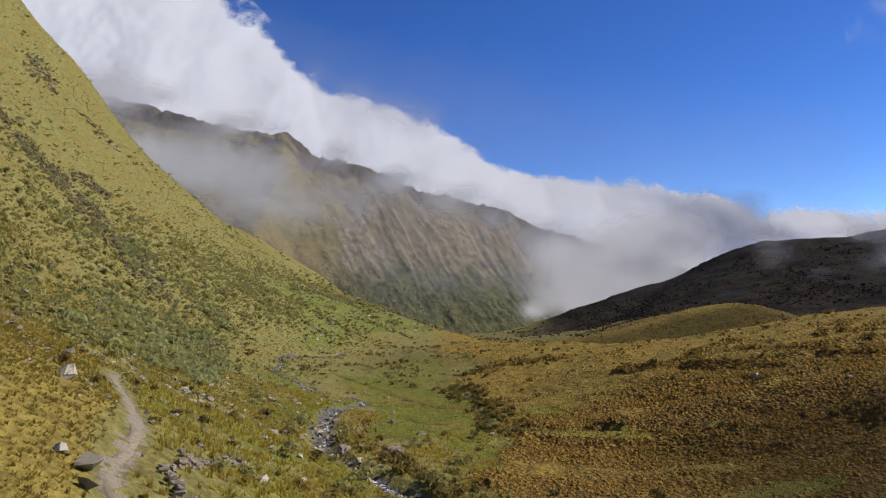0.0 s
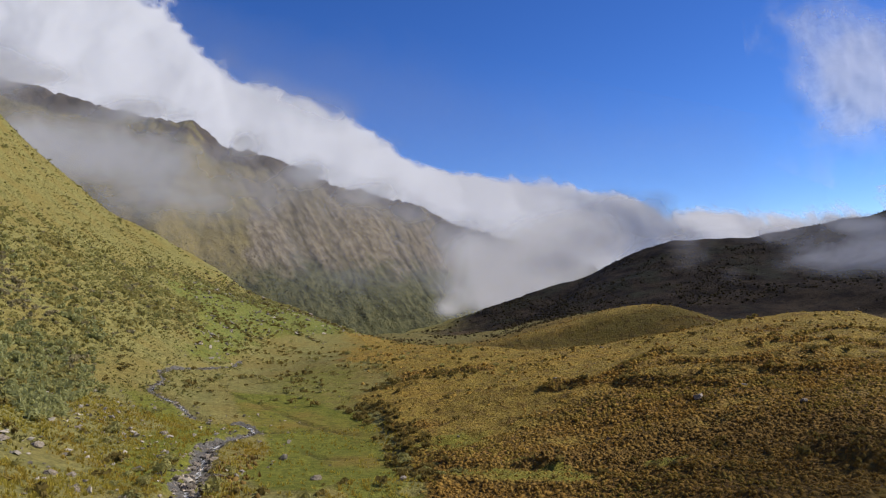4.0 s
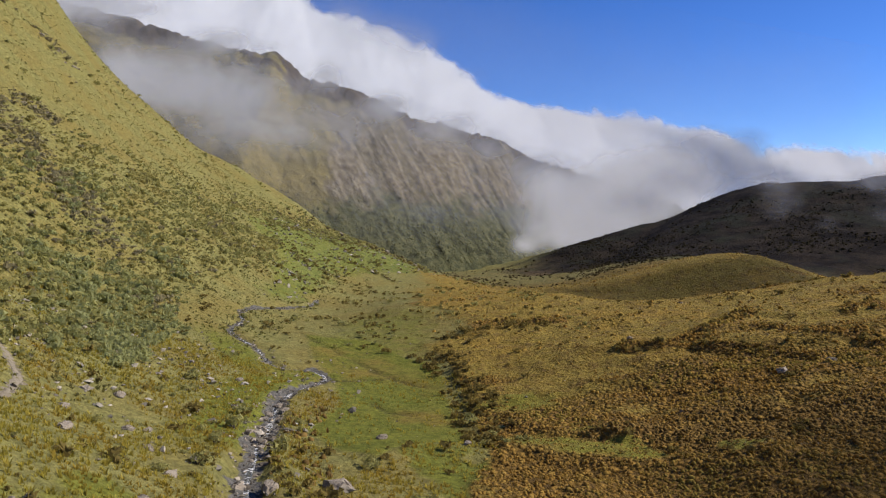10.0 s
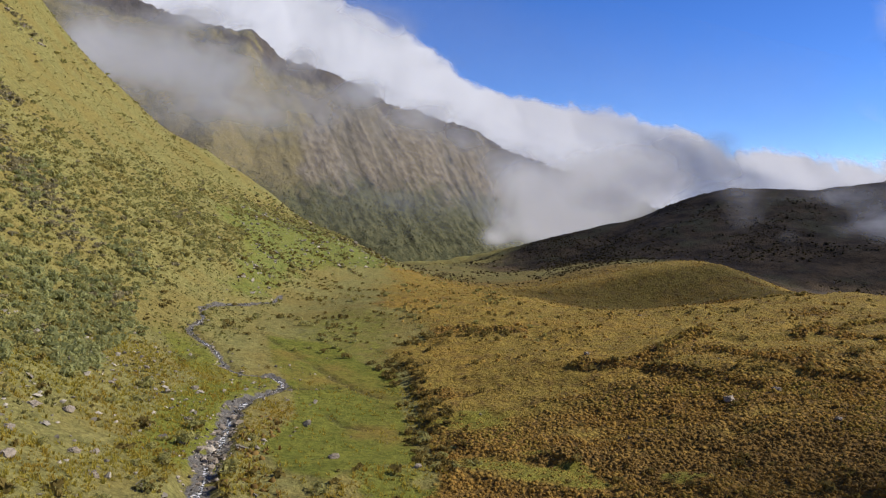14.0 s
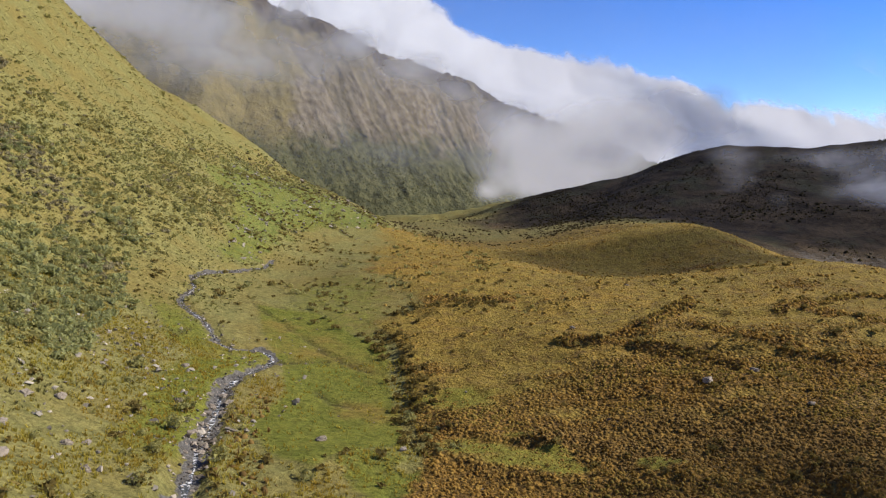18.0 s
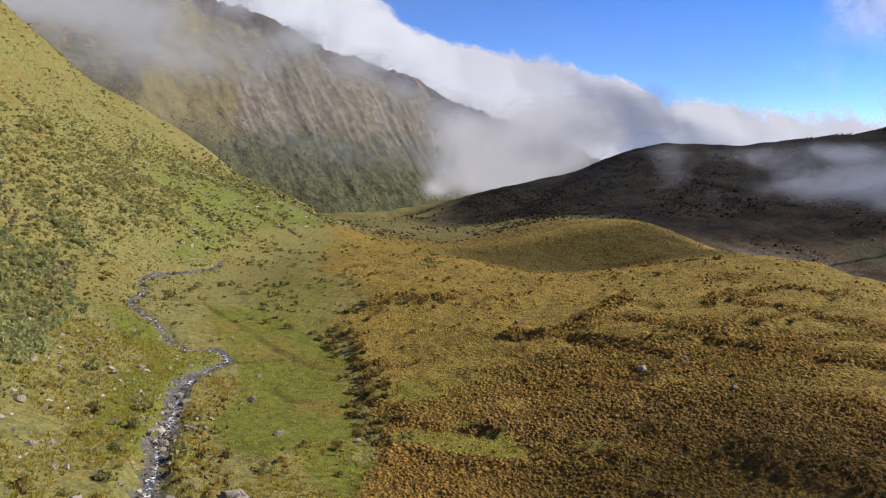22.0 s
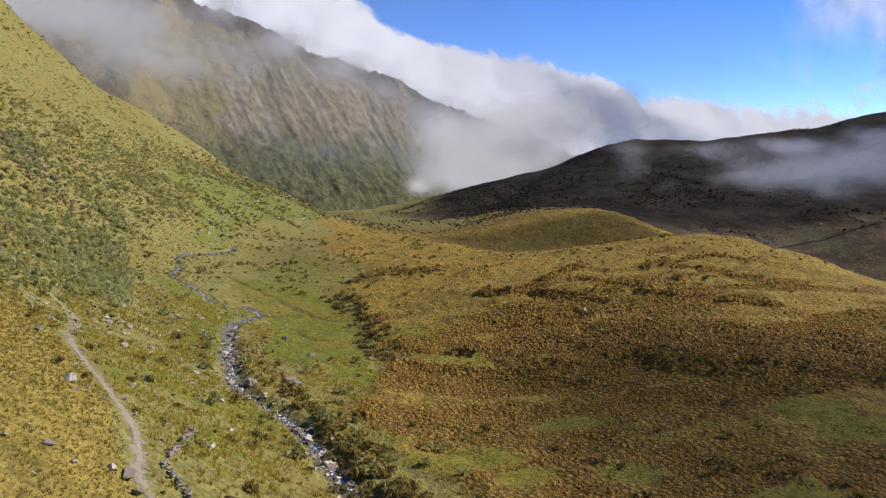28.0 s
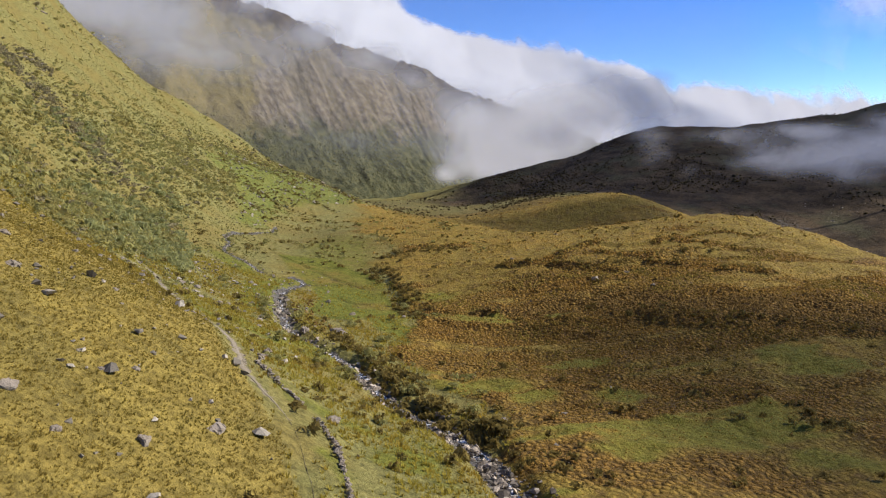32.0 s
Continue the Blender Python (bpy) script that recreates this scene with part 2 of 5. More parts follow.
def roughness(x, y):
    ds, _, side = along(x, y, STREAM)
    dt, _, _ = along(x, y, TRAIL)
    moor = moor_mask(x, y)
    calm = 1 - 0.85 * step(-3, 4, inside(x, y, MEADOW))
    far = np.clip(np.hypot(x, y) / 150, 1, 6)
    out = calm * (0.55 * fbm(x / 14, y / 14, 4, 3) + 0.15 * fbm(x / 2.3, y / 2.3, 2, 8))
    out += moor * (1.3 * np.abs(fbm(x / 19, y / 11, 4, 5)) + 0.4 * fbm(x / 5.5, y / 3.6, 3, 23) + 0.25 * fbm(x / 1.6, y / 1.6, 2, 6))
    # low steps of creeping turf
    level = 3.2 * fbm(x / 70, y / 42, 3, 7) + 0.01 * x
    part_of = level - np.floor(level)
    out += np.interp(y, [60, 100], [0.4, 0.9]) * moor * step(300, 240, y) * np.where(part_of < 0.82, part_of / 0.82, (1 - part_of) / 0.18)
    out += moor * streaks(x, y) * (0.4 + 0.6 * fbm(x / 3.5, y / 3.5, 3, 9))
    out += 1.6 * (far - 1) * fbm(x / 60, y / 60, 4, 12) * step(150, 400, np.hypot(x, y))
    dl, rl, sl = along(x, y, LEVEE)
    out += 1.0 * np.exp(-((dl / np.where(sl > 0, 2.6, 6)) ** 2))
    dl, rl, sl = along(x, y, SCARP)
    out += 1.0 * np.exp(-((dl / np.where(sl > 0, 2.4, 8)) ** 2))
    width = np.interp(y, [20, 50, 110, 125], [3.0, 2.1, 1.9, 1.45]) + 0.6 * vnoise(x / 9, y / 9, 21)
    cut = np.where(y < 75, 1.1, np.where(y < 120, 0.8, 0.55)) * step(270, 230, y)
    out -= cut * (1 - step(width * 0.55, width * 1.25, ds))
    out += np.where(side > 0, 0.25, 0.12) * np.exp(-(((ds - width * 1.8) / 1.4) ** 2)) * step(115, 90, y)
    out -= 0.22 * (1 - step(0.35, 0.9, dt))
    out -= 0.35 * step(1.0, 0.3, channels(x, y))
    return out


def tussock_mask(x, y):
    """Where on the moor tussocks stand thick, in streaks, with short turf between them."""
    n = fbm(x / 30 + 0.4 * y / 30, y / 11, 4, 47)
    brown = step(-0.1, 0.45, n - 0.3 * step(108, 130, y) + 0.18 * step(135, 95, y - 0.1 * x) + 0.28 * step(97, 88, y) * step(45, 68, y) - 0.15 * step(58, 40, y) + 0.25 * step(45, 70, x) * step(130, 100, y))
    return np.clip(np.maximum(0.85 * brown, streaks(x, y)) * (1 - 0.9 * green_hollows(x, y)), 0, 1)


def dark_band(x, y):
    """The belt of dark heathy tussocks across the lower moor."""
    d, rest, _ = along(x, y, [(24, 96, 5), (33, 90, 8), (46, 92, 9), (60, 80, 11), (80, 68, 12), (104, 56, 12)])
    return step(1.2, 0.5, d / rest[..., 0] + 0.45 * fbm(x / 7, y / 7, 3, 26))


def moor_mask(x, y):
    """1 on the brown tussock moor."""
    edge = np.interp(y, [-80, 0, 30, 60, 85, 95, 150, 165, 175, 210, 300, 420], [14, 13, 8, 1, 4, 4, 1, -4, -2, -10, -16, 0])
    edge = edge + np.interp(y, [60, 85], [9, 4]) * fbm(x / 12, y / 12, 3, 40) + step(160, 190, y) * 16 * fbm(x / 30, y / 30, 3, 41)
    soft = np.interp(y, [160, 200], [1, 9])
    return step(-1.5, 2.5, (x - edge) / soft) * step(460, 400, y)


def gold_mask(x, y):
    """1 on the golden grass of the slope above the trail."""
    edge = np.interp(y, [-80, -14, -4, 4, 10, 15, 21, 33, 42, 58, 66, 75], [-7, -9.5, -11.6, -15.4, -18.6, -20.4, -22.4, -28.6, -34.5, -47, -60, -80])
    return step(-0.5, 2, edge - x + 1.5 * fbm(x / 6, y / 6, 3, 44)) * step(70, 40, y + 0.25 * (x + 40))


def scrub_density(x, y):
    """How thick the shrubs stand on the valley side."""
    foot = np.interp(y, [0, 40, 60, 85, 120, 150, 200, 250, 330, 430, 560], [-60, -52, -48, -46, -50, -56, -62, -58, -62, -40, -20])
    above = foot - x
    low = step(0, 9, above) * step(80, 25, above - 18 * fbm(x / 25, y / 25, 3, 51))
    d, _, _ = along(x, y, SCRUB_BAND)
    band = step(13, 5, d + 3 * fbm(x / 8, y / 8, 2, 52))
    band = np.maximum.reduce([band] + [0.9 * step(8, 3, np.hypot(x - ox, (y - oy) / 1.8) + 2 * fbm(x / 4, y / 4, 2, 39)) for ox, oy in OUTCROPS])
    clumps = step(-0.4, 0.4, fbm(x / 10, y / 10, 3, 53))
    thin = step(0, 12, above) * 0.07 * step(-0.2, 0.4, fbm(x / 30, y / 30, 2, 54))
    strips = step(0.1, 0.35, fbm((x + 0.3 * y) / 12, (y - 0.8 * x) / 60, 3, 56)) * step(20, 50, above) * 0.16
    ds, _, _ = along(x, y, SPUR)
    skyline = 0.5 * step(9, 3, ds) * step(-0.1, 0.4, fbm(x / 8, y / 8, 2, 29))
    field = step(-7, 7, inside(x, y, FAN) + 9 * fbm(x / 10, y / 10, 3, 58)) * 0.8 * (1 - streaks(x, y))
    return np.clip(np.maximum.reduce([low * (0.35 + 0.65 * clumps), band, thin, strips, skyline]), 0, 1) * (1 - gold_mask(x, y)) * (1 - field)


def graded(stops):
    """Coordinates from (place, spacing) stops, the spacing growing smoothly between them."""
    out = [stops[0][0]]
    places, steps = zip(*stops)
    while out[-1] < places[-1]:
        out.append(out[-1] + np.interp(out[-1], places, steps))
    return np.array(out)


def grid_mesh(name, xs, ys, zfun, smooth=True):
    gx, gy = np.meshgrid(xs, ys)
    gz = zfun(gx, gy)
    nx, ny = len(xs), len(ys)
    co = np.stack([gx, gy, gz], -1).reshape(-1, 3)
    i = (np.arange(ny - 1)[:, None] * nx + np.arange(nx - 1)).ravel()
    return raw_mesh(name, co, np.stack([i, i + 1, i + nx + 1, i + nx], 1), smooth), co


def raw_mesh(name, co, faces, smooth=False):
    """A mesh from arrays of places and of faces with the same number of corners."""
    me = bpy.data.meshes.new(name)
    n, c = faces.shape
    me.vertices.add(len(co))
    me.vertices.foreach_set("co", np.asarray(co, np.float32).ravel())
    me.loops.add(n * c)
    me.loops.foreach_set("vertex_index", faces.astype(np.int32).ravel())
    me.polygons.add(n)
    me.polygons.foreach_set("loop_start", np.arange(0, n * c, c, dtype=np.int32))
    me.update(calc_edges=True)
    me.polygons.foreach_set("use_smooth", np.full(n, smooth))
    return me


def attribute(me, name, values):
    a = me.attributes.new(name, "FLOAT", "POINT")
    a.data.foreach_set("value", np.asarray(values, np.float32).ravel())


# ---- materials ----
class Nodes:
    """A small helper to write a node material."""

    def __init__(self, name):
        self.mat = bpy.data.materials.new(name)
        self.mat.use_nodes = True
        self.tree = self.mat.node_tree
        self.tree.nodes.clear()
        self.out = self.tree.nodes.new("ShaderNodeOutputMaterial")
        self.geo = self.tree.nodes.new("ShaderNodeNewGeometry")
        self.obj = self.tree.nodes.new("ShaderNodeTexCoord").outputs["Object"]

    def node(self, kind, **sets):
        n = self.tree.nodes.new(kind)
        for key, value in sets.items():
            if key == "operation":
                n.operation = value
            elif key == "data_type":
                n.data_type = value
            elif key == "blend_type":
                n.blend_type = value
        return n

    def put(self, socket, value):
        if isinstance(value, bpy.types.NodeSocket):
            self.tree.links.new(value, socket)
        elif isinstance(value, tuple) and len(value) == 3 and socket.type == "RGBA":
            socket.default_value = (*value, 1)
        else:
            socket.default_value = value

    def math(self, operation, a, b=0.0, clamp=False):
        n = self.node("ShaderNodeMath", operation=operation)
        n.use_clamp = clamp
        self.put(n.inputs[0], a), self.put(n.inputs[1], b)
        return n.outputs[0]

    def ramp(self, value, a, b, to0=0.0, to1=1.0):
        n = self.node("ShaderNodeMapRange")
        n.interpolation_type = "SMOOTHSTEP"
        for s, v in zip(n.inputs, (value, a, b, to0, to1)):
            self.put(s, v)
        return n.outputs[0]

    def mix(self, f, a, b):
        n = self.node("ShaderNodeMix", data_type="RGBA")
        self.put(n.inputs[0], f), self.put(n.inputs[6], a), self.put(n.inputs[7], b)
        return n.outputs[2]

    def noise(self, scale, detail=4.0, rough=0.55, at=None, warp=0.0, stretch=None):
        n = self.node("ShaderNodeTexNoise")
        at = at or self.obj
        if stretch:
            m = self.node("ShaderNodeMapping")
            self.put(m.inputs[0], at)
            m.inputs[3].default_value = stretch
            at = m.outputs[0]
        self.put(n.inputs["Vector"], at)
        n.inputs["Scale"].default_value, n.inputs["Detail"].default_value = scale, detail
        n.inputs["Roughness"].default_value, n.inputs["Distortion"].default_value = rough, warp
        return n.outputs[0]

    def attr(self, name):
        n = self.node("ShaderNodeAttribute")
        n.attribute_name = name
        return n.outputs["Fac"]

    def bump(self, value, strength=0.5, distance=0.1):
        n = self.node("ShaderNodeBump")
        n.inputs["Strength"].default_value, n.inputs["Distance"].default_value = strength, distance
        self.put(n.inputs["Height"], value)
        return n.outputs[0]

    def surface(self, colour, rough=0.9, normal=None, metal=0.0, specular=0.3):
        n = self.node("ShaderNodeBsdfPrincipled")
        self.put(n.inputs["Base Color"], colour), self.put(n.inputs["Roughness"], rough), self.put(n.inputs["Metallic"], metal)
        self.put(n.inputs["Specular IOR Level"], specular)
        if normal:
            self.put(n.inputs["Normal"], normal)
        self.tree.links.new(n.outputs[0], self.out.inputs[0])
        return self.mat


def ground_material():
    n = Nodes("hillside turf")
    fine, mid, big, huge = n.noise(2.2, 5, 0.7), n.noise(0.35, 5, 0.6), n.noise(0.06, 5, 0.6), n.noise(0.012, 5, 0.6)
    olive = n.mix(n.ramp(mid, 0.35, 0.7), (0.17, 0.158, 0.05), (0.235, 0.206, 0.066))
    olive = n.mix(n.ramp(big, 0.4, 0.65), olive, (0.2, 0.16, 0.046))
    lush = n.mix(n.ramp(mid, 0.3, 0.7), (0.118, 0.13, 0.02), (0.165, 0.163, 0.027))
    lush = n.mix(n.ramp(n.noise(0.045, 5, 0.65), 0.52, 0.72), lush, (0.195, 0.145, 0.032))
    brown = n.mix(n.ramp(mid, 0.35, 0.65), (0.175, 0.098, 0.024), (0.26, 0.15, 0.032))
    ochre = n.mix(n.ramp(big, 0.33, 0.56), (0.28, 0.178, 0.033), (0.24, 0.172, 0.034))
    ochre = n.mix(n.ramp(mid, 0.45, 0.7), ochre, (0.165, 0.105, 0.028))
    moor = n.mix(n.ramp(n.attr("tussock"), 0.15, 0.9), ochre, brown)
    moor = n.mix(n.ramp(n.math("ADD", n.attr("green"), n.math("MULTIPLY", n.math("SUBTRACT", mid, 0.5), 0.8)), 0.35, 0.9), moor, (0.175, 0.16, 0.026))
    gold = n.mix(n.ramp(mid, 0.3, 0.7), (0.215, 0.16, 0.038), (0.28, 0.212, 0.05))
    gold = n.mix(n.ramp(big, 0.48, 0.66), gold, (0.18, 0.142, 0.038))
    # heath colour, kept darker so it carries part of the hill's cloud shade
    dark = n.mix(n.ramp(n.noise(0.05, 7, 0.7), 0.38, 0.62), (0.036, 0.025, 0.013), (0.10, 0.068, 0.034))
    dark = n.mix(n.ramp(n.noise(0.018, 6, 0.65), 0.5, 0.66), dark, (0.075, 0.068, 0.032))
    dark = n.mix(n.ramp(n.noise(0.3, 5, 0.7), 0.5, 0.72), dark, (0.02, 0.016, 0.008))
    col = n.mix(n.ramp(n.math("ADD", n.attr("lush"), n.math("MULTIPLY", n.math("SUBTRACT", mid, 0.5), 0.9)), 0.3, 0.7), olive, lush)
    field = n.mix(n.ramp(mid, 0.3, 0.7), (0.122, 0.145, 0.03), (0.18, 0.178, 0.044))
    col = n.mix(n.ramp(n.math("ADD", n.attr("fan"), n.math("MULTIPLY", n.math("SUBTRACT", n.noise(0.12, 5, 0.6), 0.5), 1.6)), 0.35, 0.7), col, field)
    col = n.mix(n.ramp(n.math("ADD", n.attr("gold"), n.math("MULTIPLY", n.math("SUBTRACT", mid, 0.5), 0.6)), 0.3, 0.7), col, gold)
    col = n.mix(n.ramp(n.math("ADD", n.attr("moor"), n.math("MULTIPLY", n.math("SUBTRACT", mid, 0.5), 0.9)), 0.3, 0.7), col, moor)
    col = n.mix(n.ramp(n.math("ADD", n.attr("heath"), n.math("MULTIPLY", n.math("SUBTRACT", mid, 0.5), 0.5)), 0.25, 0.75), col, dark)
    rocky = n.ramp(n.math("ADD", n.math("MULTIPLY", n.attr("scree"), 1.1), n.math("MULTIPLY", n.math("SUBTRACT", mid, 0.5), 0.9)), 0.45, 0.75)
    stone = n.mix(fine, (0.05, 0.046, 0.04), (0.20, 0.185, 0.16))
    col = n.mix(rocky, col, stone)
    col = n.mix(n.math("MULTIPLY", n.attr("wet"), 0.75), col, (0.045, 0.04, 0.02))
    dirt = n.mix(fine, (0.15, 0.122, 0.08), (0.28, 0.235, 0.165))
    col = n.mix(n.ramp(n.math("ADD", n.attr("trail"), n.math("MULTIPLY", n.math("SUBTRACT", n.noise(0.9, 4), 0.5), 0.8)), 0.4, 0.6), col, dirt)
    speck = n.math("MULTIPLY", n.ramp(fine, 0.28, 0.62, 0.62, 1.2), n.ramp(n.noise(0.9, 4, 0.65), 0.35, 0.6, 0.7, 1.13))
    mul = n.node("ShaderNodeMix", data_type="RGBA", blend_type="MULTIPLY")
    n.put(mul.inputs[0], 0.9), n.put(mul.inputs[6], col), n.put(mul.inputs[7], speck)
    cell = n.node("ShaderNodeTexVoronoi")
    n.put(cell.inputs["Vector"], n.obj)
    cell.inputs["Scale"].default_value = 1.25
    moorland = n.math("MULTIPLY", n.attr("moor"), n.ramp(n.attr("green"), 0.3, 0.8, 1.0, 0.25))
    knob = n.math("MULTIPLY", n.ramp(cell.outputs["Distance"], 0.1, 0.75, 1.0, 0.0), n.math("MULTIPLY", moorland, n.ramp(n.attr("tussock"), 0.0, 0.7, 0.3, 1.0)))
    # shade between the tussocks, painted dark along the cell borders
    gap_shade = n.math("MULTIPLY", n.ramp(cell.outputs["Distance"], 0.4, 0.8), n.math("MULTIPLY", moorland, n.ramp(n.attr("tussock"), 0.0, 0.7, 0.16, 0.72)))
    tone = n.mix(gap_shade, mul.outputs[2], (0.075, 0.047, 0.016))
    nor = n.bump(n.math("ADD", n.math("ADD", fine, n.math("MULTIPLY", mid, 2.0)), n.math("MULTIPLY", knob, 1.3)), 0.85, 0.4)
    return n.surface(tone, 0.95, nor, 0.0, 0.1)


def island_material(name, stops, through_light=0.1, patch=None, patch_scale=0.08):
    """Plants: a colour for each tuft or leaf, and a drift of another colour over the ground."""
    n = Nodes(name)
    r = n.geo.outputs["Random Per Island"]
    col = n.mix(n.ramp(r, 0.0, 0.55), stops[0], stops[1])
    col = n.mix(n.ramp(r, 0.5, 1.0), col, stops[2])
    if patch:
        col = n.mix(n.ramp(n.noise(patch_scale, 4, 0.6), 0.42, 0.66), col, patch)
    d, t, m = n.node("ShaderNodeBsdfDiffuse"), n.node("ShaderNodeBsdfTranslucent"), n.node("ShaderNodeMixShader")
    n.put(d.inputs[0], col), n.put(t.inputs[0], col), n.put(m.inputs[0], through_light)
    n.tree.links.new(d.outputs[0], m.inputs[1]), n.tree.links.new(t.outputs[0], m.inputs[2])
    n.tree.links.new(m.outputs[0], n.out.inputs[0])
    return n.mat


def stone_material():
    n = Nodes("lichened grey stone")
    info = n.node("ShaderNodeObjectInfo").outputs["Random"]
    fine, mid = n.noise(9, 6, 0.7), n.noise(1.6, 5, 0.6)
    col = n.mix(n.ramp(fine, 0.3, 0.7), (0.165, 0.135, 0.1), (0.31, 0.258, 0.19))
    col = n.mix(n.ramp(mid, 0.48, 0.7), col, (0.22, 0.19, 0.135))
    col = n.mix(n.math("MULTIPLY", info, 0.6), col, (0.32, 0.27, 0.21))
    return n.surface(col, 0.85, n.bump(n.math("ADD", fine, mid), 0.9, 0.1), 0.0, 0.1)


def stone_rubble_material(name, dull, pale):
    n = Nodes(name)
    r = n.geo.outputs["Random Per Island"]
    fine = n.noise(7, 5, 0.7)
    col = n.mix(n.ramp(r, 0.4, 1.0), dull, pale)
    col = n.mix(n.ramp(fine, 0.45, 0.75), col, (0.10, 0.095, 0.085))
    return n.surface(col, 0.7, n.bump(fine, 0.6, 0.05), 0.0, 0.12)


def water_material():
    n = Nodes("mountain stream water")
    foam = n.ramp(n.noise(1.3, 6, 0.7, None, 1.0), 0.5, 0.62)
    col = n.mix(foam, (0.035, 0.04, 0.038), (0.80, 0.78, 0.74))
    return n.surface(col, n.mix(foam, (0.08, 0.08, 0.08), (0.7, 0.7, 0.7)), n.bump(n.noise(3.5, 4, 0.6), 0.5, 0.08), 0.0, 0.5)


def mountain_material():
    n = Nodes("high mountain grass and rock")
    big, fine, mid = n.noise(0.006, 5, 0.6), n.noise(0.06, 6, 0.7), n.noise(0.022, 6, 0.65)
    sep = n.node("ShaderNodeSeparateXYZ")
    n.put(sep.inputs[0], n.obj)
    zz = sep.outputs[2]
    grass = n.mix(n.ramp(fine, 0.3, 0.7), (0.15, 0.122, 0.05), (0.21, 0.168, 0.072))
    grass = n.mix(n.ramp(mid, 0.45, 0.7), grass, (0.115, 0.10, 0.047))
    rock = n.mix(n.ramp(fine, 0.32, 0.68), (0.115, 0.094, 0.064), (0.235, 0.195, 0.135))
    f = n.ramp(n.math("ADD", n.attr("rocky"), n.math("MULTIPLY", n.math("SUBTRACT", mid, 0.5), 1.1)), 0.35, 0.7)
    col = n.mix(f, grass, rock)
    # gullies darkened in the colour, as the shade inside them
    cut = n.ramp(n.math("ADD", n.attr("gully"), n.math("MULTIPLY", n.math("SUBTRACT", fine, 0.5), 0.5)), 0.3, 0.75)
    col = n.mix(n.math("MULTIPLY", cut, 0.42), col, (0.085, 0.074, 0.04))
    lay = n.node("ShaderNodeCombineXYZ")
    n.put(lay.inputs[0], n.attr("rib")), n.put(lay.inputs[1], n.math("MULTIPLY", sep.outputs[1], 0.24))
    rib = n.noise(0.06, 6, 0.7, lay.outputs[0], 0.9)
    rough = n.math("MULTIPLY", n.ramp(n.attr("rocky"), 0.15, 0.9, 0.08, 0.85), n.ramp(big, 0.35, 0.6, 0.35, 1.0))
    # rib shadows painted as dark streaks, with paler streaks between
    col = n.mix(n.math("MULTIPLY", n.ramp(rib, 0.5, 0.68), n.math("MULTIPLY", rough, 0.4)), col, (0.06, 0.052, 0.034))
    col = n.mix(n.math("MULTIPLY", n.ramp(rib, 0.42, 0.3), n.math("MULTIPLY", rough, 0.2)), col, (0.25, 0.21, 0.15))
    high = n.ramp(n.math("ADD", n.attr("top"), n.math("MULTIPLY", n.math("SUBTRACT", mid, 0.5), 1.2)), 0.4, 0.7)
    col = n.mix(high, col, n.mix(fine, (0.04, 0.035, 0.03), (0.12, 0.09, 0.065)))
    low = n.ramp(n.math("ADD", zz, n.math("MULTIPLY", n.math("SUBTRACT", n.math("ADD", mid, big), 1.0), 130)), 95, 35)
    col = n.mix(n.math("MULTIPLY", low, 0.85), col, n.mix(n.ramp(fine, 0.4, 0.6), (0.035, 0.042, 0.018), (0.085, 0.09, 0.036)))
    return n.surface(col, 0.95, n.bump(n.math("ADD", n.math("SUBTRACT", mid, n.math("MULTIPLY", n.math("MULTIPLY", rib, rough), 0.6)), n.math("MULTIPLY", fine, 0.8)), 1.0, 6.0), 0.0, 0.1)


